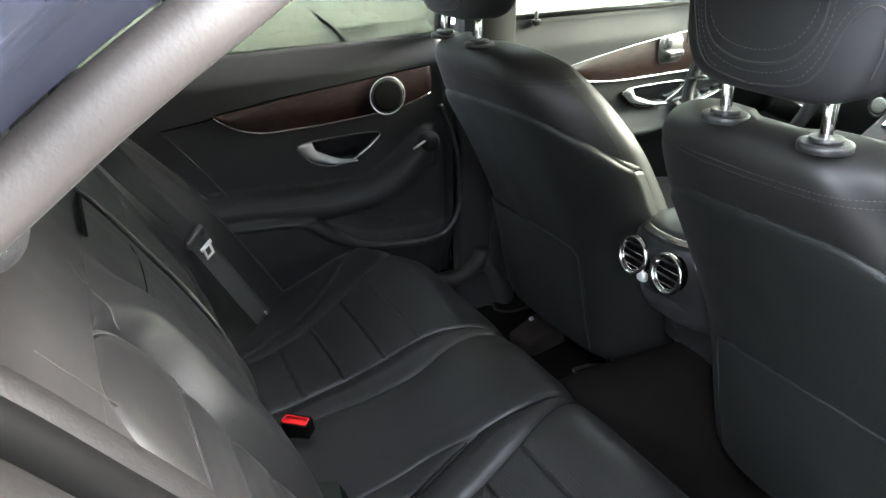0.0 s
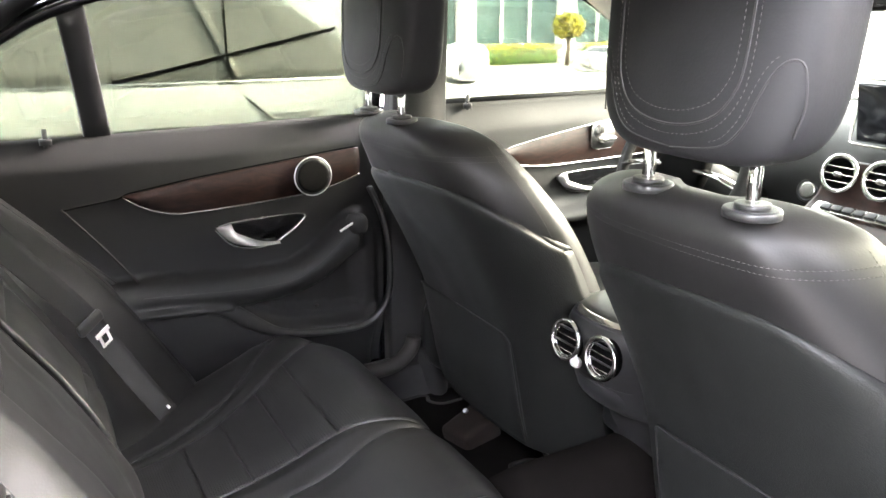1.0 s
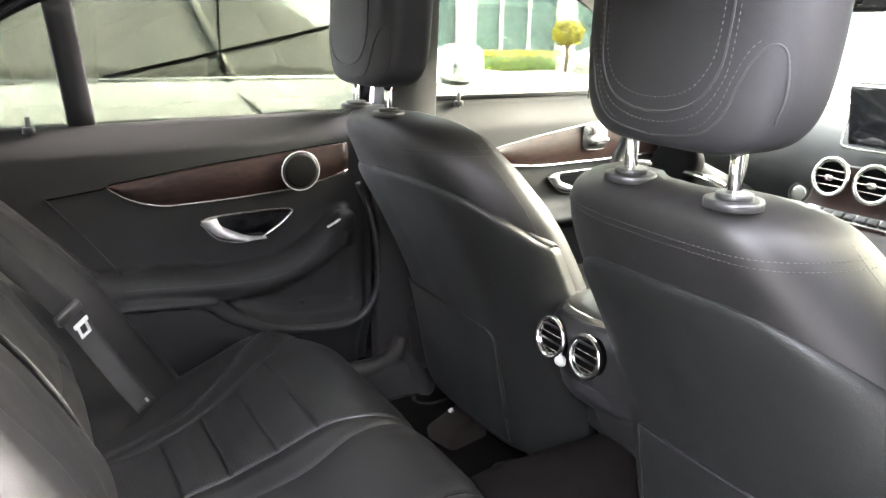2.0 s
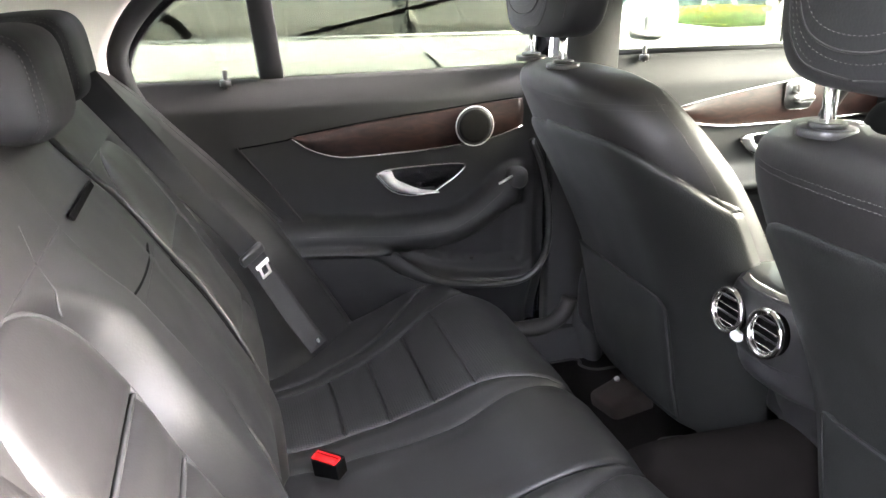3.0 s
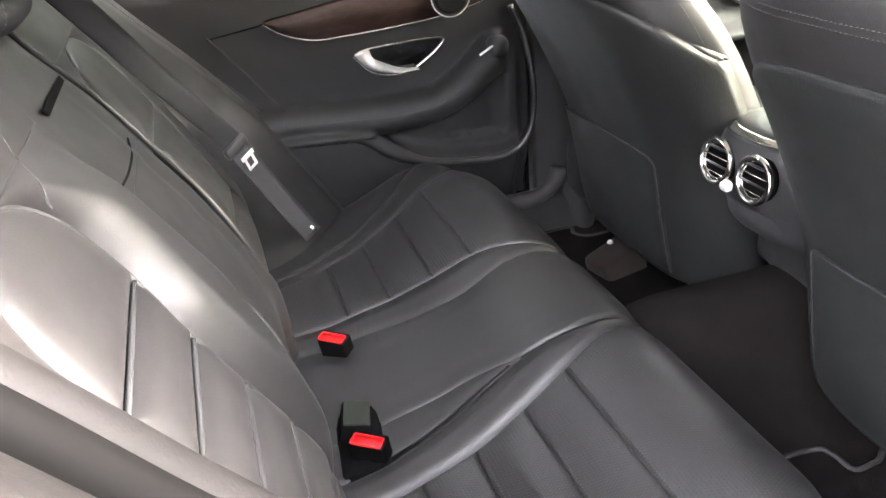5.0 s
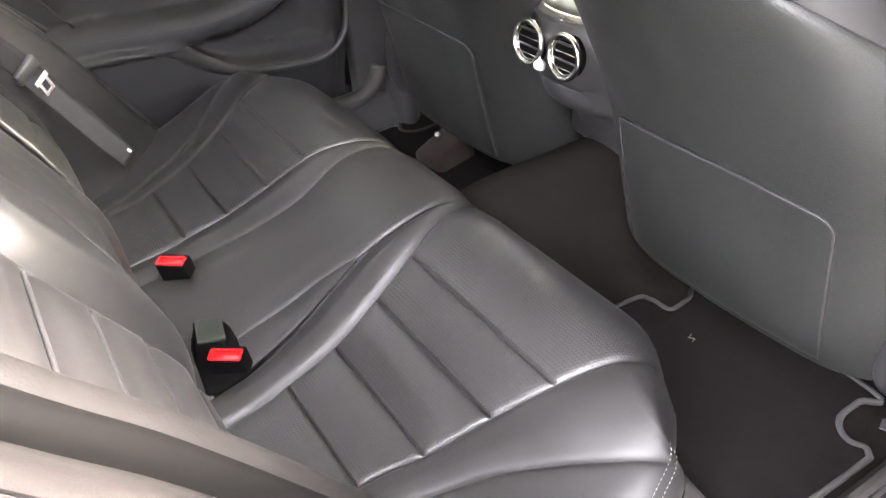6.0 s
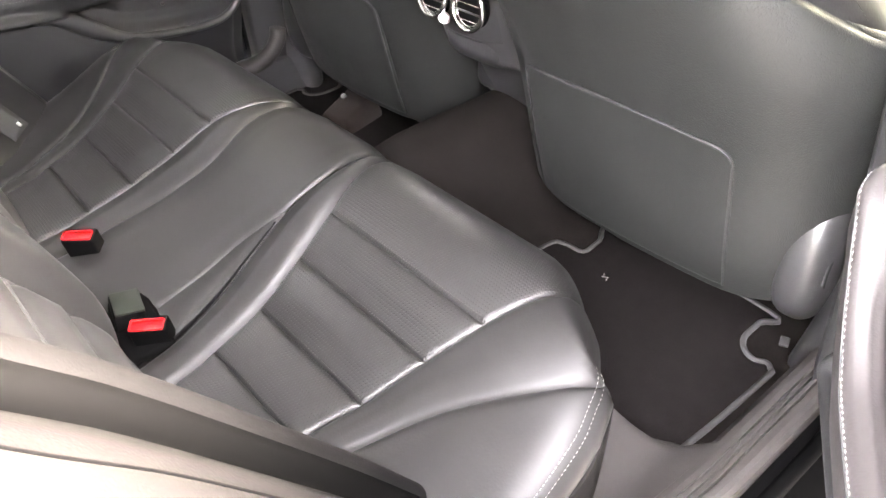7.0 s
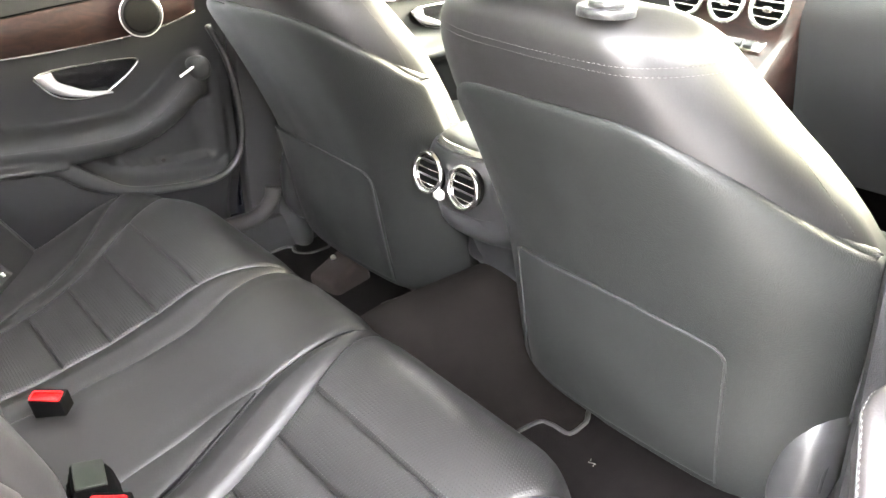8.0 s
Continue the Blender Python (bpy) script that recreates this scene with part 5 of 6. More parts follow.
part("armrest_lid", pillow((1.60, 0, 0.665), (0.36, 0.16, 0.05), e=0.45, n=16), LEATHER, con, "leather armrest lid")
part("vent_plate", sheet(lambda u, v: (lambda z, t: Vector((cx(z) - 0.004 + 0.03 * abs(t) ** 3, 0.93 * cw(z) * t, z)))(0.600 + 0.104 * u, 2 * v - 1), ends(12), ends(16),
                         lambda u, v: (lambda z, t: Vector((cx(z) + 0.01 + 0.03 * abs(t) ** 3, 0.93 * cw(z) * t, z)))(0.600 + 0.104 * u, 2 * v - 1)), PLASTIC, con, "black vent plate")
part("top_strip", sheet(lambda u, v: (lambda z, t: Vector((cx(z) - 0.003 + 0.03 * abs(t) ** 3, 0.9 * cw(z) * t, z)))(0.7085 + 0.006 * u, 2 * v - 1), ends(6), ends(12),
                        lambda u, v: (lambda z, t: Vector((cx(z) + 0.008 + 0.03 * abs(t) ** 3, 0.9 * cw(z) * t, z)))(0.7085 + 0.006 * u, 2 * v - 1)), CHROME, con, "satin silver top strip")
AX = Vector((-1, 0, 0.12)).normalized()
for y in (0.0435, -0.0435):
    c = Vector((1.221, y, 0.662))
    v = part("air_vent", disc(c + AX * -0.004, AX, 0.033, 0.012, 36), DARK, con, "round air vent")
    part("vent_ring", ring(c + AX * 0.006, AX, 0.0335, 0.0042, 48, 10, 1.2), CHROME, v, "chrome vent ring")
    part("vent_inner_ring", ring(c + AX * 0.004, AX, 0.0275, 0.0014, 40, 8), CHROME, v)
    for k in range(4):
        d = (k - 1.5) * 0.0135
        L = 2 * math.sqrt(0.027**2 - d * d)
        part("vent_slat", box((0.010, L, 0.0022), Matrix.Translation(c + AX * 0.003 + Vector((0, 0, d))) @ Matrix.Rotation(radians(18), 4, 'Y'), 0.0007, 1), PLASTIC if k % 2 else CHROME, v)
part("vent_wheel", pillow((1.214, 0.013, 0.633), (0.014, 0.022, 0.018), e=0.7, n=12), NICKEL, con, "small chrome thumb wheel")
part("ash_cover", sheet(lambda u, v: (lambda z, t: Vector((cx(z) - 0.003 + 0.03 * abs(t) ** 3 - 0.006 * math.sin(math.pi * u), 0.8 * cw(z) * t, z)))(0.550 + 0.045 * u, 2 * v - 1), ends(10), ends(12),
                        lambda u, v: (lambda z, t: Vector((cx(z) + 0.008 + 0.03 * abs(t) ** 3, 0.8 * cw(z) * t, z)))(0.550 + 0.045 * u, 2 * v - 1)), PLASTIC, con)

# ---------------- dashboard ----------------
dash = thing("dashboard", (2.2, 0, 0.5), "black dashboard with walnut centre stack, round chrome vents and dark screen", "dashboard")
df = curve([0.50, 0.62, 0.75, 0.84, 0.90, 0.945, 0.965], [2.12, 2.10, 2.07, 2.06, 2.09, 2.16, 2.24])
part("dash_body", sheet(lambda u, v: (lambda z, y: Vector((df(z) + 0.05 * abs(y / 0.7) ** 3 - 0.02 * math.exp(-(y / 0.16) ** 4), y, z)))(0.50 + 0.465 * u, 1.42 * v - 0.71), ends(24), [i / 40 for i in range(41)],
                        lambda u, v: Vector((2.42, 1.42 * v - 0.71, 0.50 + 0.465 * u))), SOFT, dash)
stack = lambda z: 1.99 + 0.42 * max(0.0, z - 0.60) ** 1.0 * 0.18 + 0.05 * max(0, z - 0.8)
st = part("centre_fascia", sheet(lambda u, v: (lambda z, y: Vector((1.60 + (z - 0.56) * 1.62 if z < 0.80 else 1.99 + (z - 0.80) * 0.4, y * (1 - 0.12 * u), z)))(0.58 + 0.30 * u, 0.30 * v - 0.15), ends(18), ends(10),
                                lambda u, v: Vector((2.15, 0.30 * v - 0.15, 0.55 + 0.32 * u))), WOOD, dash, "walnut centre stack")
sx = lambda z: (1.60 + (z - 0.56) * 1.62 if z < 0.80 else 1.99 + (z - 0.80) * 0.4)
for y in (0.095, 0.0, -0.095):
    c = Vector((sx(0.855) - 0.008, y, 0.855))
    v = part("dash_vent", disc(c, (-1, 0, 0.2), 0.036, 0.014, 32), DARK, dash, "round dashboard vent")
    part("vent_ring", ring(c + Vector((-0.008, 0, 0.001)), (-1, 0, 0.2), 0.038, 0.006, 40, 10), CHROME, v)
    for d in (-0.016, 0, 0.016):
        part("vent_slat", box((0.006, 2 * math.sqrt(0.034**2 - d * d), 0.003), Matrix.Translation(c + Vector((-0.008, 0, d)))), CHROME, v)
    part("vent_knob", pillow(c + Vector((-0.012, 0, 0)), (0.012, 0.022, 0.014), e=0.7, n=8), CHROME, v)
for z, h, n, mm in ((0.785, 0.030, 8, CHROME), (0.730, 0.030, 6, GLOSSY), (0.690, 0.022, 5, CHROME)):
    ang = radians(-58)
    p = part("switch_bar", box((0.010, 0.235, h), Matrix.Translation((sx(z) - 0.004, 0, z)) @ Matrix.Rotation(radians(58 - 0), 4, 'Y'), 0.003), mm, dash, "row of satin switches")
    for k in range(n):
        part("switch_key", box((0.006, 0.20 / n - 0.004, h * 0.55), Matrix.Translation((sx(z) - 0.010, -0.10 + 0.20 * (k + 0.5) / n, z + 0.006)) @ Matrix.Rotation(radians(58), 4, 'Y'), 0.0015), CHROME if mm is GLOSSY else PLASTIC, p)
part("volume_wheel", disc((sx(0.66) - 0.01, 0, 0.665), (-0.6, 0, 1), 0.026, 0.02, 28), CHROME, dash)
part("lower_tray", box((0.30, 0.24, 0.05), pose(1.62, 0, 0.60), 0.02, 3), WOOD, dash, "walnut tray cover")
part("display", box((0.018, 0.215, 0.130), pose(2.05, 0.0, 0.985, 0, -12, 0), 0.006, 3), SCREEN, dash, "dark free-standing display")
part("display_edge", tube([Vector((2.052 + 0.21 * (z - 0.985), y, z)) for y, z in rounded(0.222, 0.136, 0.012, 4, 0.0, 0.985)], 0.0035, 6, closed=True), CHROME, dash)
key = part("start_button", disc((2.065, 0.205, 0.79), (-1, 0, 0.2), 0.020, 0.016, 24), CHROME, dash, "round chrome start button")
part("button_ring", ring((2.060, 0.205, 0.79), (-1, 0, 0.2), 0.024, 0.004, 28, 8), PLASTIC, key)
sw = thing("steering_wheel", (2.0, 0.36, 0.80), "black leather steering wheel with silver spokes", "steering wheel")
SC, SA = Vector((1.80, 0.36, 0.845)), Vector((-1, 0, 0.42)).normalized()
part("rim", ring(SC, SA, 0.178, 0.015, 56, 12), LEATHER, sw)
part("hub", pillow(SC + SA * -0.01, (0.05, 0.14, 0.12), (SA, Vector((0, 1, 0)), SA.cross(Vector((0, 1, 0)))), 0.6, 14), MATTBLACK, sw)
up = Vector((0, 1, 0)).cross(SA).normalized()
if up.z < 0:
    up = -up
for a in (1, -1):
    part("spoke", tube([SC + Vector((0, a * 0.05, 0)), SC + Vector((0, a * 0.12, 0)) - up * 0.005, SC + Vector((0, a * 0.172, 0)) - up * 0.02], 0.016, 8, 0.4), CHROME, sw, "silver spoke")
part("spoke", tube([SC - up * 0.05, SC - up * 0.172], 0.02, 8, 0.4), CHROME, sw)
part("column", tube([SC - SA * 0.02, SC - SA * 0.30], 0.045, 14), SOFT, sw)


# ---------------- cabin shell ----------------
# the doorway's edge on the near side, from the sill up the rear edge to the roof
AP = [(0.905, -0.728, 0.345), (0.83, -0.722, 0.40), (0.755, -0.716, 0.50), (0.695, -0.710, 0.60), (0.630, -0.704, 0.70), (0.555, -0.698, 0.79), (0.470, -0.692, 0.88), (0.385, -0.690, 0.955), (0.300, -0.690, 1.02),
      (0.272, -0.688, 1.065), (0.293, -0.680, 1.125), (0.345, -0.672, 1.175), (0.413, -0.662, 1.225), (0.555, -0.640, 1.287), (0.80, -0.620, 1.315), (1.10, -0.612, 1.325), (1.20, -0.612, 1.31)]
# roof lining and roof skin
def roof_pt(u, v, o=0.0):
    x = -0.30 + 2.25 * u
    h = curve([-0.30, 0.0, 0.35, 0.8, 1.2, 1.6, 1.95], [1.215, 1.295, 1.345, 1.375, 1.375, 1.345, 1.26])(x)
    y = 1.16 * (v - 0.5) * (1 - 0.06 * abs(2 * u - 1))
    return Vector((x, y, h - 0.075 * abs(2 * v - 1) ** 3 + o))


single("ceiling", sheet(lambda u, v: roof_pt(u, v), [i / 30 for i in range(31)], [i / 24 for i in range(25)], lambda u, v: roof_pt(u, v, 0.02)), CLOTH, "grey-beige woven roof lining", "ceiling", "structure")
body = thing("car_body", (1.2, 0, 0.2), "dark blue painted saloon car body round the cabin", "car", kind="structure")
part("roof_skin", sheet(lambda u, v: roof_pt(u, v, 0.026) + Vector((0, 0.03 * (2 * v - 1), 0)), [i / 30 for i in range(31)], [i / 24 for i in range(25)], lambda u, v: roof_pt(u, v, 0.045) + Vector((0, 0.03 * (2 * v - 1), 0))), PAINT, body)
for sd in (1, -1):
    # rear pillar: cloth lining within, painted skin without, both starting at the doorway's edge
    up_edge = [Vector((q.x, -sd * q.y, q.z)) for q in smooth_path(AP, 8)][56:112]
    if sd > 0:
        up_edge = smooth_path([(0.330, 0.690, 0.940), (0.313, 0.690, 0.962), (0.304, 0.690, 1.0), (0.313, 0.690, 1.04), (0.352, 0.688, 1.098), (0.43, 0.672, 1.165), (0.545, 0.648, 1.235)], 9)
    m_ = len(up_edge) - 1

    def cp(u, v, o, sd=sd, up_edge=up_edge):
        e = up_edge[round(u * m_)]
        far = Vector((-0.64 + 0.86 * u, sd * (0.60 - 0.05 * u), 0.965 + 0.345 * u ** 0.8))
        q = e + (far - e) * v
        return q + Vector(((0.004 if sd > 0 else -0.012) * (1 - v), sd * (0.018 * math.sin(math.pi * v) + o), 0.012 * u * (1 - v)))
    us_ = [i / m_ for i in range(m_ + 1)]
    part("c_pillar_lining", sheet(lambda u, v: cp(u, v, -0.030), us_, ends(10), lambda u, v: cp(u, v, -0.018)), CLOTH, body, "pale cloth-covered pillar lining")
    part("c_pillar_outer", sheet(lambda u, v: cp(u, v, 0.045 + 0.035 * min(1, v * 8)), us_, ends(10), lambda u, v: cp(u, v, 0.02)), PAINT, body)
    part("rear_wing", sheet(lambda u, v, sd=sd: Vector((-1.55 + 1.87 * u + 0.32 * max(0, 0.6 - v) * u, sd * (0.885 - 0.09 * v * v - 0.10 * (1 - u) ** 3), 0.32 + 0.66 * v)), ends(16), ends(14),
                            lambda u, v, sd=sd: Vector((-1.55 + 1.87 * u + 0.32 * max(0, 0.6 - v) * u, sd * 0.72, 0.32 + 0.66 * v))), PAINT, body, "dark painted rear wing")
    pil = smooth_path([(-0.45, sd * 0.66, 1.13), (-0.05, sd * 0.63, 1.255), (0.4, sd * 0.60, 1.325), (0.9, sd * 0.585, 1.352), (1.4, sd * 0.585, 1.345), (1.75, sd * 0.60, 1.28), (2.05, sd * 0.655, 1.12), (2.30, sd * 0.72, 0.97)], 8)
    part("roof_rail", tube(pil, 0.034, 12, 0.9), PAINT, body)
    apl = smooth_path([(1.60, sd * 0.585, 1.30), (1.85, sd * 0.63, 1.17), (2.08, sd * 0.685, 1.04), (2.24, sd * 0.72, 0.955)], 8)
    part("a_pillar_lining", tube(apl, 0.034, 10, 0.8), CLOTH, body)
    part("cant_rail_lining", tube(smooth_path([(0.30, sd * 0.575, 1.245), (0.7, sd * 0.565, 1.285), (1.1, sd * 0.56, 1.30), (1.6, sd * 0.57, 1.30)], 8), 0.028, 10, 0.8), CLOTH, body)
    # middle pillar
    bp = lambda u, v, sd=sd: Vector((1.188 + 0.02 * (1 - v) + (0.155 - 0.03 * v) * u, sd * (0.690 - 0.095 * v ** 1.6 - 0.022 * math.sin(math.pi * u)), 0.30 + 1.03 * v))
    part("b_pillar_lining", sheet(bp, ends(12), ends(20), lambda u, v, sd=sd: Vector((1.188 + 0.02 * (1 - v) + (0.155 - 0.03 * v) * u, sd * (0.735 - 0.095 * v ** 1.6), 0.30 + 1.03 * v))), SOFT, body, "black plastic pillar lining")
    part("front_wing", sheet(lambda u, v, sd=sd: Vector((2.27 + 1.15 * u, sd * (0.895 - 0.16 * u ** 3 - 0.05 * v * v), 0.32 + 0.60 * v)), ends(10), ends(10), lambda u, v, sd=sd: Vector((2.27 + 1.15 * u, sd * 0.70, 0.32 + 0.60 * v))), PAINT, body)
    for wx in (-0.30, 2.62):
        wh = part("wheel", disc((wx, sd * 0.80, 0.325), (0, sd, 0), 0.325, 0.22, 40), RUBBER, body, "black tyre")
        part("wheel_rim", disc((wx, sd * 0.912, 0.325), (0, sd, 0), 0.225, 0.02, 32, 0.02), CHROME, wh)
# bonnet, boot, bulkheads, glass
part("bonnet", sheet(lambda u, v: Vector((2.28 + 1.15 * u, 1.66 * (v - 0.5) * (1 - 0.12 * u * u), 0.955 - 0.16 * u ** 1.6 - 0.05 * abs(2 * v - 1) ** 3)), ends(14), ends(16), lambda u, v: Vector((2.28 + 1.15 * u, 1.60 * (v - 0.5), 0.60))), PAINT, body)
part("boot_lid", sheet(lambda u, v: Vector((-1.55 + 0.85 * u, 1.56 * (v - 0.5), 0.98 + 0.03 * u - 0.05 * abs(2 * v - 1) ** 3)), ends(8), ends(14), lambda u, v: Vector((-1.55 + 0.85 * u, 1.50 * (v - 0.5), 0.45))), PAINT, body)
part("underbody", box((4.6, 1.5, 0.05), pose(0.95, 0, 0.185), 0.01), DARK, body)
part("rear_bulkhead", box((0.04, 1.30, 0.72), pose(0.20, 0, 0.60, 0, -26, 0), 0.01), CARPET, body)
part("front_bulkhead", box((0.04, 1.44, 0.66), pose(2.44, 0, 0.58), 0.01), CARPET, body)
part("parcel_shelf", sheet(lambda u, v: Vector((-0.62 + 0.90 * u, 1.32 * (v - 0.5), 0.962 + 0.02 * u)), ends(8), ends(10), lambda u, v: Vector((-0.62 + 0.90 * u, 1.32 * (v - 0.5), 0.93))), SOFT, body, "black parcel shelf")
rw = part("rear_window", sheet(lambda u, v: Vector((-0.68 + 0.40 * u, (1.20 - 0.10 * u) * (v - 0.5), 0.985 + 0.225 * u)), ends(6), ends(8), lambda u, v: Vector((-0.68 + 0.40 * u, (1.20 - 0.10 * u) * (v - 0.5), 0.990 + 0.225 * u))), REARGLASS, body, "tinted rear window")
part("windscreen", sheet(lambda u, v: Vector((1.90 + 0.46 * u + 0.05 * abs(2 * v - 1) ** 2 * -1, (1.12 + 0.24 * u) * (v - 0.5), 1.275 - 0.31 * u)), ends(10), ends(14), lambda u, v: Vector((1.905 + 0.46 * u + 0.05 * abs(2 * v - 1) ** 2 * -1, (1.12 + 0.24 * u) * (v - 0.5), 1.279 - 0.31 * u))), SCREENGLASS, body, "clear windscreen")
rw.visible_shadow = False
inm = thing("interior_mirror", (1.82, 0, 1.27), "black interior rear-view mirror under the roof lining", "mirror")
part("mirror_shell", pillow((1.80, 0, 1.225), (0.04, 0.25, 0.07), e=0.5, n=14), PLASTIC, inm)
part("mirror_glass", slab(rounded(0.23, 0.055, 0.02, 5, 0.0, 1.225), "x", 1.778, 1.782), MIRROR, inm)
part("mirror_stalk", tube([(1.81, 0, 1.25), (1.85, 0, 1.30)], 0.010, 8), PLASTIC, inm)

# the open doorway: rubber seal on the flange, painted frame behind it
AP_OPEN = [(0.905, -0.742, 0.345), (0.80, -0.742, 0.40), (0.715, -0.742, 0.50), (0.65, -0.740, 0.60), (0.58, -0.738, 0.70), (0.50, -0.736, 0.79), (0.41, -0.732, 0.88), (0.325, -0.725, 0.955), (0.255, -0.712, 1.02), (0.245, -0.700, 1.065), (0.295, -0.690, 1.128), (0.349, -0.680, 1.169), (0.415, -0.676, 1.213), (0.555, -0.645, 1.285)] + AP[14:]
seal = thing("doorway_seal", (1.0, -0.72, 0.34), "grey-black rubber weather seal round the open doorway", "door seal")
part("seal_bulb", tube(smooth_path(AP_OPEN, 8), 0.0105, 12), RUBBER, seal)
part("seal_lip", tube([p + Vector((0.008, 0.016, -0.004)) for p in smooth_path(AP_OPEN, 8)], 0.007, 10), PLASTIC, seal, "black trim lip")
fl = smooth_path(AP_OPEN, 8)
cen = Vector((0.85, 0, 0.85))
def flange(i, k):
    p = fl[i]
    d = Vector((p.x - cen.x, 0, p.z - cen.z)).normalized()
    if i < 60:
        d = Vector((-0.78, 0, -0.62))
    w = (0.012, 0.030, 0.045, 0.075)[k]
    return p + d * w + Vector((0, (-0.001, -0.004, -0.030, -0.085)[k], 0))
part("painted_flange", sheet(lambda u, v: flange(round(u * (len(fl) - 1)), round(v * 3)), [i / (len(fl) - 1) for i in range(len(fl))], [0, 1 / 3, 2 / 3, 1], lambda u, v: flange(round(u * (len(fl) - 1)), round(v * 3)) + Vector((0, 0.02, 0))), PAINT, body, "dark painted doorway flange")
bseal = smooth_path([(1.20, -0.612, 1.31), (1.175, -0.625, 1.20), (1.155, -0.642, 1.08), (1.158, -0.664, 0.95), (1.185, -0.695, 0.80), (1.255, -0.728, 0.60), (1.330, -0.742, 0.42), (1.335, -0.742, 0.335)], 8)
part("front_seal_bulb", tube(bseal, 0.013, 12), RUBBER, seal)
part("b_pillar_flange", sheet(lambda u, v: bseal[round(u * (len(bseal) - 1))] + Vector((0.012 + 0.05 * v, -0.002 - 0.11 * v, 0)), [i / (len(bseal) - 1) for i in range(len(bseal))], [0, .5, 1], lambda u, v: bseal[round(u * (len(bseal) - 1))] + Vector((0.03 + 0.05 * v, 0.02 - 0.11 * v, 0))), PAINT, body)
farseal = smooth_path([(0.905, 0.728, 0.345), (0.80, 0.715, 0.40), (0.715, 0.70, 0.50), (0.655, 0.695, 0.60), (0.597, 0.692, 0.664), (0.498, 0.692, 0.772), (0.42, 0.692, 0.848), (0.352, 0.692, 0.938), (0.328, 0.692, 0.982),
                       (0.325, 0.692, 1.012), (0.337, 0.692, 1.05), (0.374, 0.690, 1.098), (0.45, 0.674, 1.165), (0.56, 0.650, 1.235), (0.80, 0.622, 1.29), (1.20, 0.612, 1.31)], 8)
single("far_doorway_seal", tube(farseal, lambda k: 0.007 + 0.012 * step(0.44, 0.53, k), 12), SOFT, "black trim seal round the closed doorway", "door seal")

# ---------------- belts and buckles ----------------
def strap(pts, w, wide, name, root, thick=0.0018):
    """Webbing along pts, its width along the directions wide."""
    P = smooth_path(pts, 8)
    W = smooth_path(wide, 8)
    n = len(P) - 1
    return part(name, sheet(lambda u, v: P[round(u * n)] + W[round(u * n)].normalized() * (w * (v - 0.5)), [i / n for i in range(n + 1)], [0, .25, .5, .75, 1],
                            lambda u, v: P[round(u * n)] + W[round(u * n)].normalized() * (w * (v - 0.5)) - BOUT * thick), WEB, root)


belt = thing("seat_belt", back_point(0.083, 0.40, 0.03), "black webbing rear seat belt with a bright metal tongue, unfastened", "seat belt")
knots = ((0.650, 0.190, 0.026), (0.545, 0.245, 0.030), (0.486, 0.280, 0.030), (0.380, 0.360, 0.030), (0.281, 0.440, 0.030), (0.225, 0.435, 0.031), (0.120, 0.415, 0.032), (0.040, 0.430, 0.032))
strap([back_point(*k) for k in knots], 0.040, [Vector((0, 0.65, 0)) + BOUT + BUP * b for b in (0, 0, 0, 0, 0, -0.1, -0.15, -0.15)], "webbing", belt)
tw_ = (Vector((0, 0.65, 0)) + BOUT).normalized()
td_ = (BUP + Vector((0, -0.5, 0)) - tw_ * tw_.dot(BUP + Vector((0, -0.5, 0)))).normalized()
TURN = Matrix((tw_.cross(td_), tw_, td_)).transposed().to_4x4()
tg = part("tongue_sleeve", box((0.012, 0.052, 0.022), Matrix.Translation(back_point(0.262, 0.430, 0.031)) @ TURN, 0.005, 3), PLASTIC, belt)
m = Matrix.Translation(back_point(0.229, 0.422, 0.035)) @ TURN
part("metal_tongue", add(box((0.003, 0.005, 0.026), m @ Matrix.Translation((0, 0.0085, 0)), 0.001), box((0.003, 0.005, 0.026), m @ Matrix.Translation((0, -0.0085, 0)), 0.001), box((0.003, 0.022, 0.005), m @ Matrix.Translation((0, 0, -0.013)), 0.001), box((0.003, 0.030, 0.009), m @ Matrix.Translation((0, 0, 0.013)), 0.001)), NICKEL, tg, "bright metal tongue")
part("anchor_bolt", disc(back_point(0.080, 0.372, 0.045), BOUT, 0.004, 0.004, 10), NICKEL, belt)


def buckle(place, turn, label):
    """A black buckle whose end holds a red button: a shallow tray with a raised edge, and the tongue slot behind it."""
    b = thing("belt_buckle", place, label, "belt buckle", group="rear belt buckles")
    m = Matrix.Translation(place) @ Matrix.Rotation(radians(turn), 4, 'Z') @ Matrix.Rotation(radians(10), 4, 'X')
    part("buckle_body", box((0.047, 0.025, 0.062), m @ Matrix.Translation((0, 0, -0.031)), 0.003, 3), MATTBLACK, b)
    lip = [m @ Vector((x, y, 0.0022)) for x, y in rounded(0.041, 0.0155, 0.002, 3, 0.0, -0.0035)]
    floor_ = slab(rounded(0.041, 0.0155, 0.002, 3, 0.0, -0.0035), "z", -0.004, 0.0008, 0.0)
    floor_.transform(m)
    button = part("press_button", floor_, RED, b, "red release button")
    part("button_edge", tube(lip, 0.0014, 6, closed=True), RED, button)
    part("tongue_slot", box((0.034, 0.004, 0.002), m @ Matrix.Translation((0, 0.0085, 0.0)), 0.0008), DARK, b)


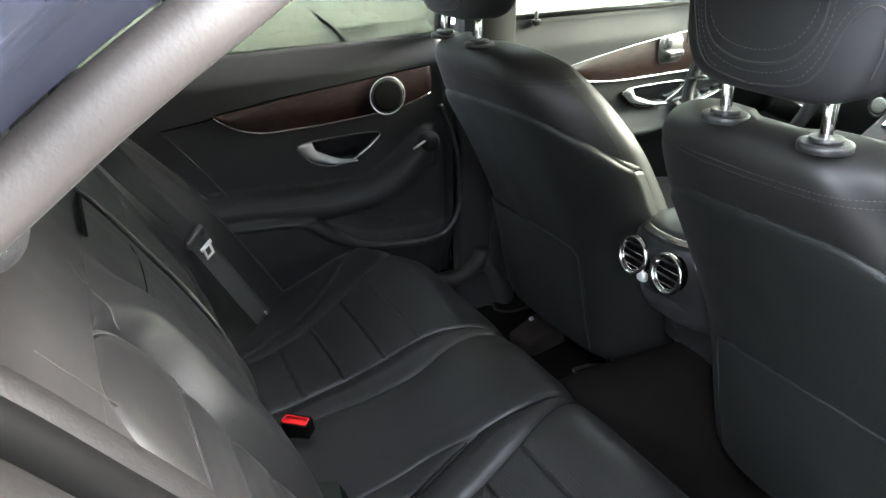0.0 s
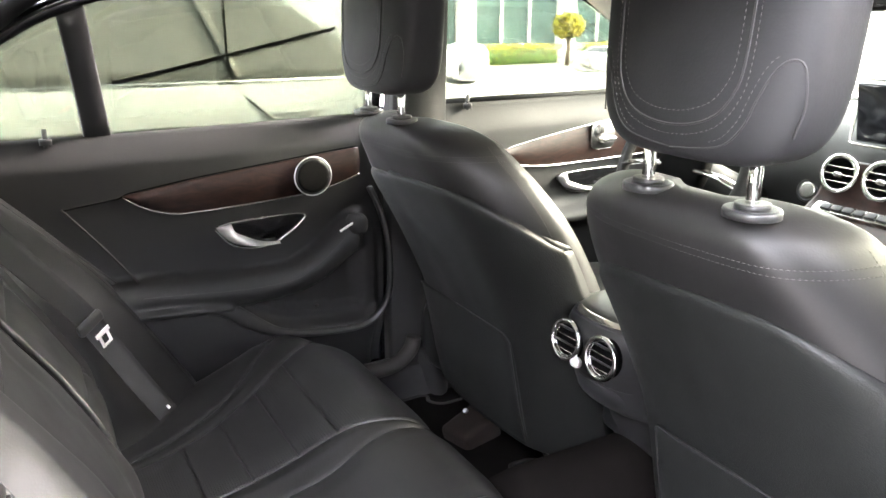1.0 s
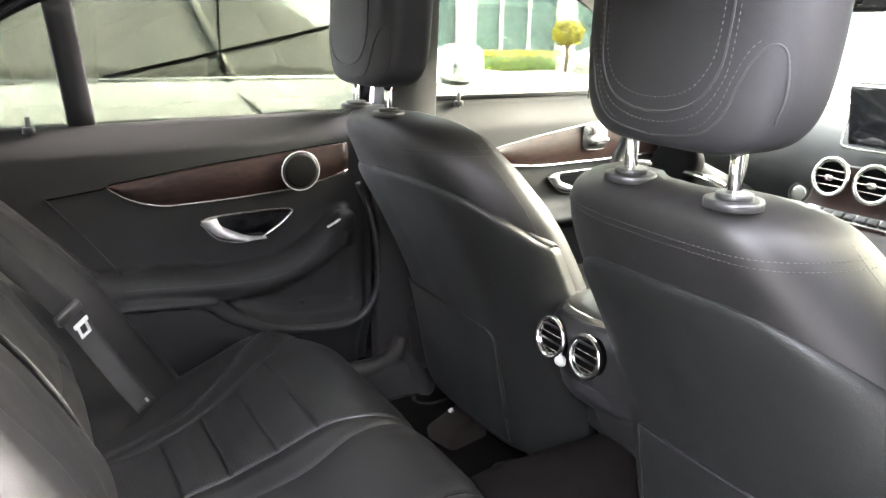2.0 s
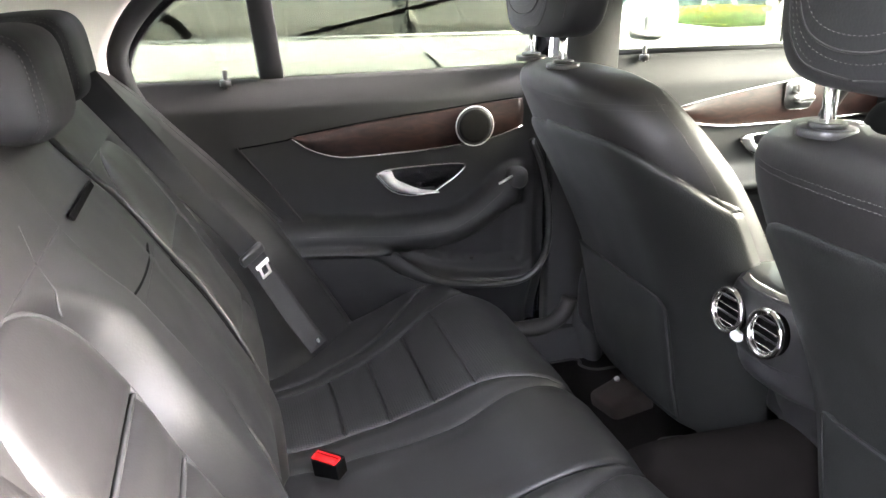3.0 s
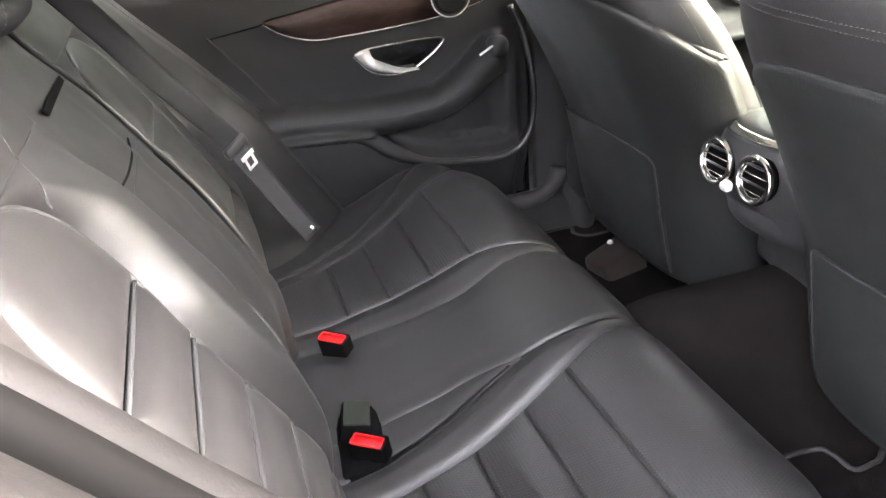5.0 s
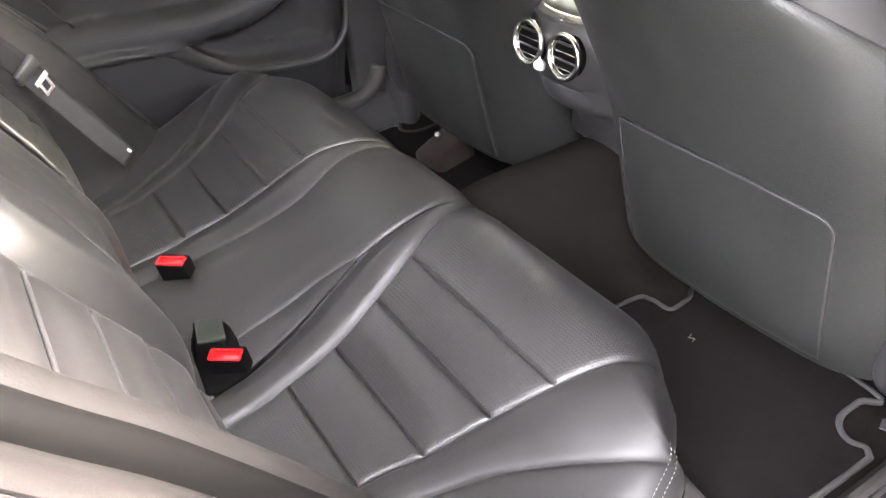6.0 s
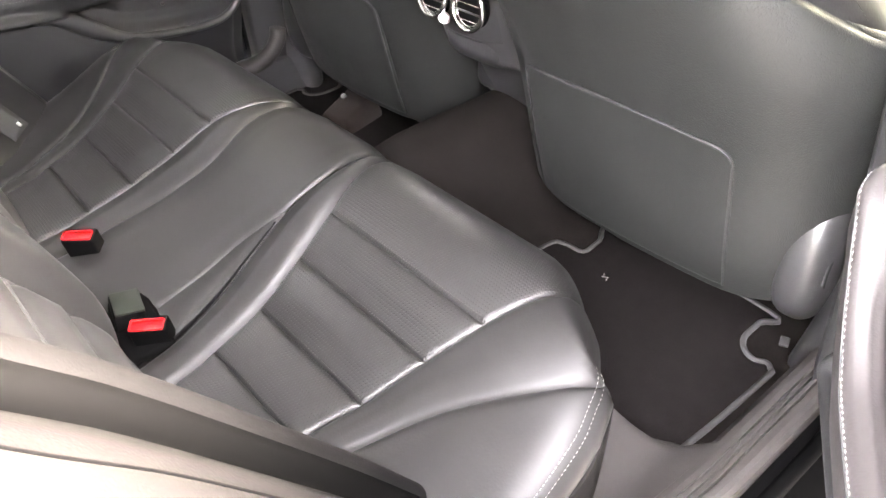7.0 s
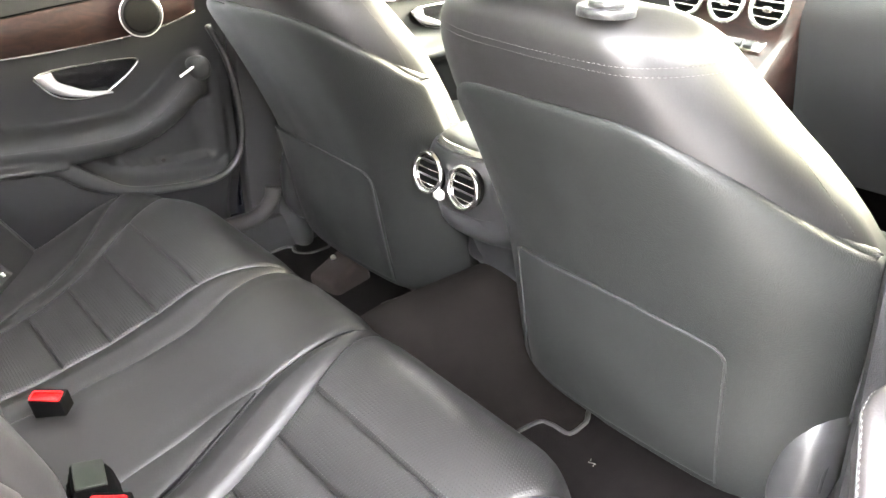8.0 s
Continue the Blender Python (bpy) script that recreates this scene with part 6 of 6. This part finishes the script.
buckle(Vector((0.594, -0.127, 0.472)), -38, "black belt buckle with a red button at the seat's back edge")
buckle(Vector((0.598, 0.113, 0.476)), -42, "black belt buckle with a red button at the seat's back edge")
plain = thing("belt_buckle", (0.586, -0.050, 0.44), "plain dark green-grey belt buckle standing in the seat recess", "belt buckle", group="rear belt buckles")
m = Matrix.Translation((0.588, -0.057, 0.438)) @ Matrix.Rotation(radians(10), 4, 'Y') @ Matrix.Rotation(radians(-12), 4, 'Z')
part("buckle_body", box((0.038, 0.052, 0.046), m, 0.003, 3), MATTBLACK, plain)
part("blank_face", box((0.036, 0.050, 0.004), m @ Matrix.Translation((0.001, 0, 0.0235)), 0.0012), GREENGREY, plain, "dark green-grey face")
# No hole is cut: a black plate draws the recess and its shade.
single("recess_shade_plate", box((0.062, 0.135, 0.014), pose(0.590, -0.078, 0.4360, 0, -8, -6), 0.006), DARK, "black plate on the seat, drawn as the shaded recess for the belt buckles", "recess")
for y in (-0.225, 0.235):
    c = back_point(0.092, y, back_off(0.092, -abs(y), y > 0) + 0.003)
    iso = thing("child_seat_anchor", c, "dark child seat anchor slot with a metal edge", "anchor", group="child seat anchors")
    turn = Matrix.Translation(c) @ Matrix.Rotation(radians(-28), 4, 'Y')
    part("anchor_slot", box((0.006, 0.032, 0.022), turn, 0.002), DARK, iso)
    part("anchor_loop", tube([turn @ Vector(q) for q in ((0.004, -0.016, -0.010), (0.007, -0.016, 0.011), (0.007, 0.016, 0.011), (0.004, 0.016, -0.010))], 0.0016, 8), CHROME, iso)
# front belts down the middle pillars
for sd in (1, -1):
    fb = thing("front_seat_belt", (1.24, sd * 0.65, 0.55), "black webbing front seat belt hanging down the middle pillar", "seat belt", group="front seat belts")
    pts = [(1.215, sd * 0.588, 1.22), (1.225, sd * 0.620, 1.05), (1.235, sd * 0.640, 0.86), (1.245, sd * 0.650, 0.55)]
    P = smooth_path(pts, 8)
    n = len(P) - 1
    part("webbing", sheet(lambda u, v: P[round(u * n)] + Vector((0.046 * (v - 0.5) + 0.05, 0, 0)), [i / n for i in range(n + 1)], [0, .5, 1], lambda u, v: P[round(u * n)] + Vector((0.046 * (v - 0.5) + 0.05, sd * 0.002, 0))), WEB, fb)
    part("belt_guide", pillow((1.265, sd * 0.59, 1.22), (0.06, 0.02, 0.04), e=0.6, n=10), PLASTIC, fb)
    part("tongue", box((0.03, 0.006, 0.05), pose(1.288, sd * 0.636, 0.85), 0.002), STEEL, fb)


# ---------------- outside ----------------
single("ground", sheet(lambda u, v: Vector((-300 + 600 * u, -300 + 600 * v, 0)), [i / 6 for i in range(7)], [i / 6 for i in range(7)], lambda u, v: Vector((-300 + 600 * u, -300 + 600 * v, -0.2))), YARD, "worn grey concrete parking ground", "ground", "structure", smooth=False)

single("pavement", box((60, 14, 0.12), pose(33, 13.5, 0.06), 0.02), PAVE, "pale concrete forecourt in front of the showroom", "pavement", "structure", smooth=False)

# neighbour car
nb = thing("parked_car", (1.2, 2.65, 0), "white saloon car with dark tinted windows, parked alongside", "car")
NY = 1.78
side = curve([0.20, 0.40, 0.62, 0.80, 0.94, 0.955], [0.05, 0.0, -0.012, 0.0, 0.035, 0.060])
NXF = curve([-1.9, -1.5, 0.0, 2.4, 3.3, 3.7], [0.62, 0.94, 0.955, 0.935, 0.80, 0.62])
part("body", sheet(lambda u, v: (lambda x: Vector((x, NY + side(0.2 + 0.755 * v) + 0.35 * max(0, abs(x - 0.9) - 2.3) ** 2 * 0.4, 0.2 + (NXF(x) - 0.2) * v)))(-1.9 + 5.6 * u), [i / 60 for i in range(61)], ends(24),
                   lambda u, v: (lambda x: Vector((x, NY + 1.78 - side(0.2 + 0.755 * v), 0.2 + (NXF(x) - 0.2) * v)))(-1.9 + 5.6 * u)), WHITE, nb, "glossy white body")
roofx = [(-1.25, 0.955), (-0.95, 1.08), (-0.45, 1.28), (0.1, 1.40), (0.7, 1.43), (1.15, 1.40), (1.58, 1.28), (1.95, 1.08), (2.20, 0.945)]
rz = curve([p[0] for p in roofx], [p[1] for p in roofx])
part("cabin", sheet(lambda u, v: (lambda x: Vector((x, NY + 0.075 + 0.26 * v * (rz(x) - 0.93) / 0.5, 0.93 + (rz(x) - 0.93) * v)))(-1.25 + 3.45 * u), [i / 50 for i in range(51)], ends(12),
                    lambda u, v: (lambda x: Vector((x, NY + 1.70 - 0.26 * v * (rz(x) - 0.93) / 0.5, 0.93 + (rz(x) - 0.93) * v)))(-1.25 + 3.45 * u)), WHITE, nb)
def npane(x0, x1, nm, t0, t1):
    f = lambda u, v: (lambda x, hz: Vector((x, NY + 0.066 + 0.26 * (hz - 0.93) / 0.5, hz)))(x0 + (x1 - x0) * u + (t0 * (1 - u) + t1 * u) * v, 0.962 + (min(rz(x0 + (x1 - x0) * u + (t0 * (1 - u) + t1 * u) * v) - 0.075, 1.34) - 0.962) * v)
    part(nm, sheet(f, [i / 10 for i in range(11)], [i / 8 for i in range(9)], lambda u, v: f(u, v) + Vector((0, 0.02, 0))), TINT, nb, "dark tinted side window")
npane(-0.74, 1.96, "side_window", 0.40, -0.62)
for x, dx in ((0.12, -0.05), (1.20, -0.12)):
    part("window_pillar", tube([(x + dx * k / 4, NY + 0.060 + 0.26 * (0.032 + 0.34 * k / 4) / 0.5, 0.962 + 0.34 * k / 4) for k in range(5)], 0.022, 8, 0.4), TINT, nb)
part("window_moulding", tube([(-0.75, NY + 0.052, 0.957), (0.7, NY + 0.050, 0.957), (2.2, NY + 0.055, 0.945)], 0.006, 6), CHROME, nb)
for pts in (((1.20, 1.24, 0.22), (1.17, 0.96, 0.055), (1.30, 0.80, -0.004), (1.42, 0.55, -0.014), (1.44, 0.30, 0.02)), ((0.10, 0.96, 0.055), (0.02, 0.80, -0.004), (-0.08, 0.60, -0.014), (0.0, 0.35, 0.02))):
    part("shut_line", tube(smooth_path([(x, NY + o - 0.001, z) for x, z, o in pts], 8), 0.004, 6), DARK, nb)
# Corner seal, and an added dark diagonal line along the side glass.
for nm, pts, r in (("glass_seal", ((0.42, 0.965, 0.092), (0.385, 1.01, 0.108), (0.31, 1.06, 0.130), (0.20, 1.10, 0.152)), 0.016), ("glass_diagonal", ((0.78, 0.962, 0.080), (1.05, 1.015, 0.108), (1.32, 1.070, 0.136), (1.60, 1.127, 0.165)), 0.0065)):
    part(nm, tube([(x, NY + o - 0.012, z) for x, z, o in pts], r, 8), DARK, nb)
mm = part("door_mirror", pillow((2.02, NY - 0.115, 1.005), (0.13, 0.20, 0.14), e=0.6, n=16), WHITE, nb)
part("mirror_base", pillow((2.03, NY - 0.06, 0.945), (0.10, 0.14, 0.06), e=0.6, n=12), PLASTIC, mm)
part("mirror_glass", slab(rounded(0.16, 0.10, 0.035, 5, NY - 0.115, 1.008), "x", 1.950, 1.954), MIRROR, mm)
for hx in (0.16, 1.28):
    part("door_handle", tube(smooth_path([(hx, NY - 0.010, 0.84), (hx + 0.03, NY - 0.032, 0.845), (hx + 0.14, NY - 0.032, 0.85), (hx + 0.18, NY - 0.010, 0.85)], 6), 0.010, 8), WHITE, nb)
for wx in (-0.95, 2.75):
    for yy, o in ((NY + 0.10, -1), (NY + 1.66, 1)):
        w = part("wheel", disc((wx, yy, 0.33), (0, o, 0), 0.33, 0.22, 36), RUBBER, nb)
        part("rim", disc((wx, yy + o * 0.112, 0.33), (0, o, 0), 0.23, 0.02, 28, 0.02), CHROME, w)

# plain unseen wall added behind, to block low sky light on the near side
single("wall_sky_block", box((60, 0.3, 2.4), pose(5, -4.0, 1.2), 0.02), BLOCKWALL, "plain grey rendered wall, unseen, added to block low sky light", "wall", "structure", smooth=False)
# showroom building and planting beyond
def facade(name, origin, along_, length, height, label, bays):
    b = thing(name, origin, label, "building")
    o, a = Vector(origin), Vector(along_).normalized()
    nrm = Vector((a.y, -a.x, 0))
    def blk(s0, s1, z0, z1, d0, d1):
        bm = bmesh.new()
        bmesh.ops.create_cube(bm, size=1)
        M = Matrix.Translation(o + a * ((s0 + s1) / 2) + nrm * ((d0 + d1) / 2) + Vector((0, 0, (z0 + z1) / 2))) @ Matrix(((a.x, nrm.x, 0, 0), (a.y, nrm.y, 0, 0), (0, 0, 1, 0), (0, 0, 0, 1))) @ Matrix.Diagonal((s1 - s0, d1 - d0, z1 - z0, 1))
        bmesh.ops.transform(bm, matrix=M, verts=bm.verts)
        return bm
    part("wall", blk(0, length, 0, height, -6, -0.3), WALL, b, smooth=False)
    part("roof_band", blk(-0.3, length + 0.3, height, height + 0.9, -6.3, 0.6), WALL, b, smooth=False)
    part("plinth", blk(0, length, 0, 0.25, -0.3, 0.12), PAVE, b, smooth=False)
    w = length / bays
    for k in range(bays):
        part("column", blk(k * w, k * w + 0.45, 0, height, -0.3, 0.15), WALL, b, smooth=False)
        p = part("shop_window", blk(k * w + 0.5, (k + 1) * w - 0.05, 0.3, height - 0.3, -0.3, -0.2), BGLASS, b, "tall shop window", smooth=False)
        for q in range(1, 3):
            part("mullion", blk(k * w + 0.5 + (w - 0.55) * q / 3 - 0.04, k * w + 0.5 + (w - 0.55) * q / 3 + 0.04, 0.3, height - 0.3, -0.2, -0.12), WALL, p, smooth=False)
        part("transom", blk(k * w + 0.5, (k + 1) * w - 0.05, 2.1, 2.2, -0.2, -0.12), WALL, p, smooth=False)
    return b
facade("showroom_building", (2, 19, 0), (1, -0.1, 0), 30, 5.0, "white showroom building with tall shop windows", 9)
facade("office_building", (30, 10, 0), (0.05, -1, 0), 34, 6.0, "white office building with tall windows", 9)

def leaf_cloud(n, inside, size, seed):
    rnd = random.Random(seed)
    bm = bmesh.new()
    for _ in range(n):
        p = inside(rnd)
        d = Vector((rnd.gauss(0, 1), rnd.gauss(0, 1), rnd.gauss(0, 1))).normalized()
        s = d.orthogonal().normalized()
        k = size * rnd.uniform(0.6, 1.4)
        q = [p - d * k, p + s * k * 0.45, p + d * k, p - s * k * 0.45]
        bm.faces.new([bm.verts.new(v) for v in q])
    return bm
for nm, x0, x1, y0, y1, h, n, sdd in (("hedge", 7.5, 11.0, 12.2, 13.0, 0.42, 2600, 1), ("hedge", 11.6, 17.0, 11.6, 12.5, 0.45, 3200, 2), ("hedge", -8.0, -1.0, 8.0, 9.0, 1.5, 6000, 3)):
    hd = thing(nm, ((x0 + x1) / 2, (y0 + y1) / 2, 0), "low clipped yellow-green hedge on a raised bed", "hedge", group="hedges")
    part("foliage", leaf_cloud(n, lambda r: Vector((r.uniform(x0, x1), r.uniform(y0, y1), 0.10 + h * r.random() ** 0.7)), 0.05, sdd), LEAF, hd, smooth=False, kind="stuff")
    part("bed_kerb", box((x1 - x0 + 0.3, y1 - y0 + 0.3, 0.14), pose((x0 + x1) / 2, (y0 + y1) / 2, 0.07), 0.02), PAVE, hd, smooth=False)
    part("shrub_core", box((x1 - x0 - 0.1, y1 - y0 - 0.1, h * 0.8), pose((x0 + x1) / 2, (y0 + y1) / 2, 0.10 + h * 0.4), 0.1), LEAF2, hd)
def tuft(place, r, seed, m, label):
    t = thing("shrub", place, label, "shrub")
    p0 = Vector(place)
    def ins(q):
        d = Vector((q.gauss(0, 1), q.gauss(0, 1), q.gauss(0, 1))).normalized() * r * q.uniform(0.55, 1.05)
        return p0 + Vector((0, 0, 0.75 + r * 0.2)) + Vector((d.x, d.y, d.z * 0.8))
    part("foliage", leaf_cloud(1500, ins, 0.05, seed), m, t, smooth=False, kind="stuff")
    part("trunk", tube([p0, p0 + Vector((0.02, 0, 0.4)), p0 + Vector((0, 0.02, 0.8))], lambda k: 0.05 - 0.02 * k, 8), BARK, t)
    for a in range(4):
        d = Vector((math.cos(a * 1.6), math.sin(a * 1.6), 1.2)).normalized()
        part("limb", tube([p0 + Vector((0, 0, 0.5)), p0 + Vector((0, 0, 0.5)) + d * r * 0.9], lambda k: 0.02 - 0.012 * k, 6), BARK, t)
tuft((10.75, 11.75, 0.1), 0.32, 5, LEAF, "round clipped yellow-green shrub")
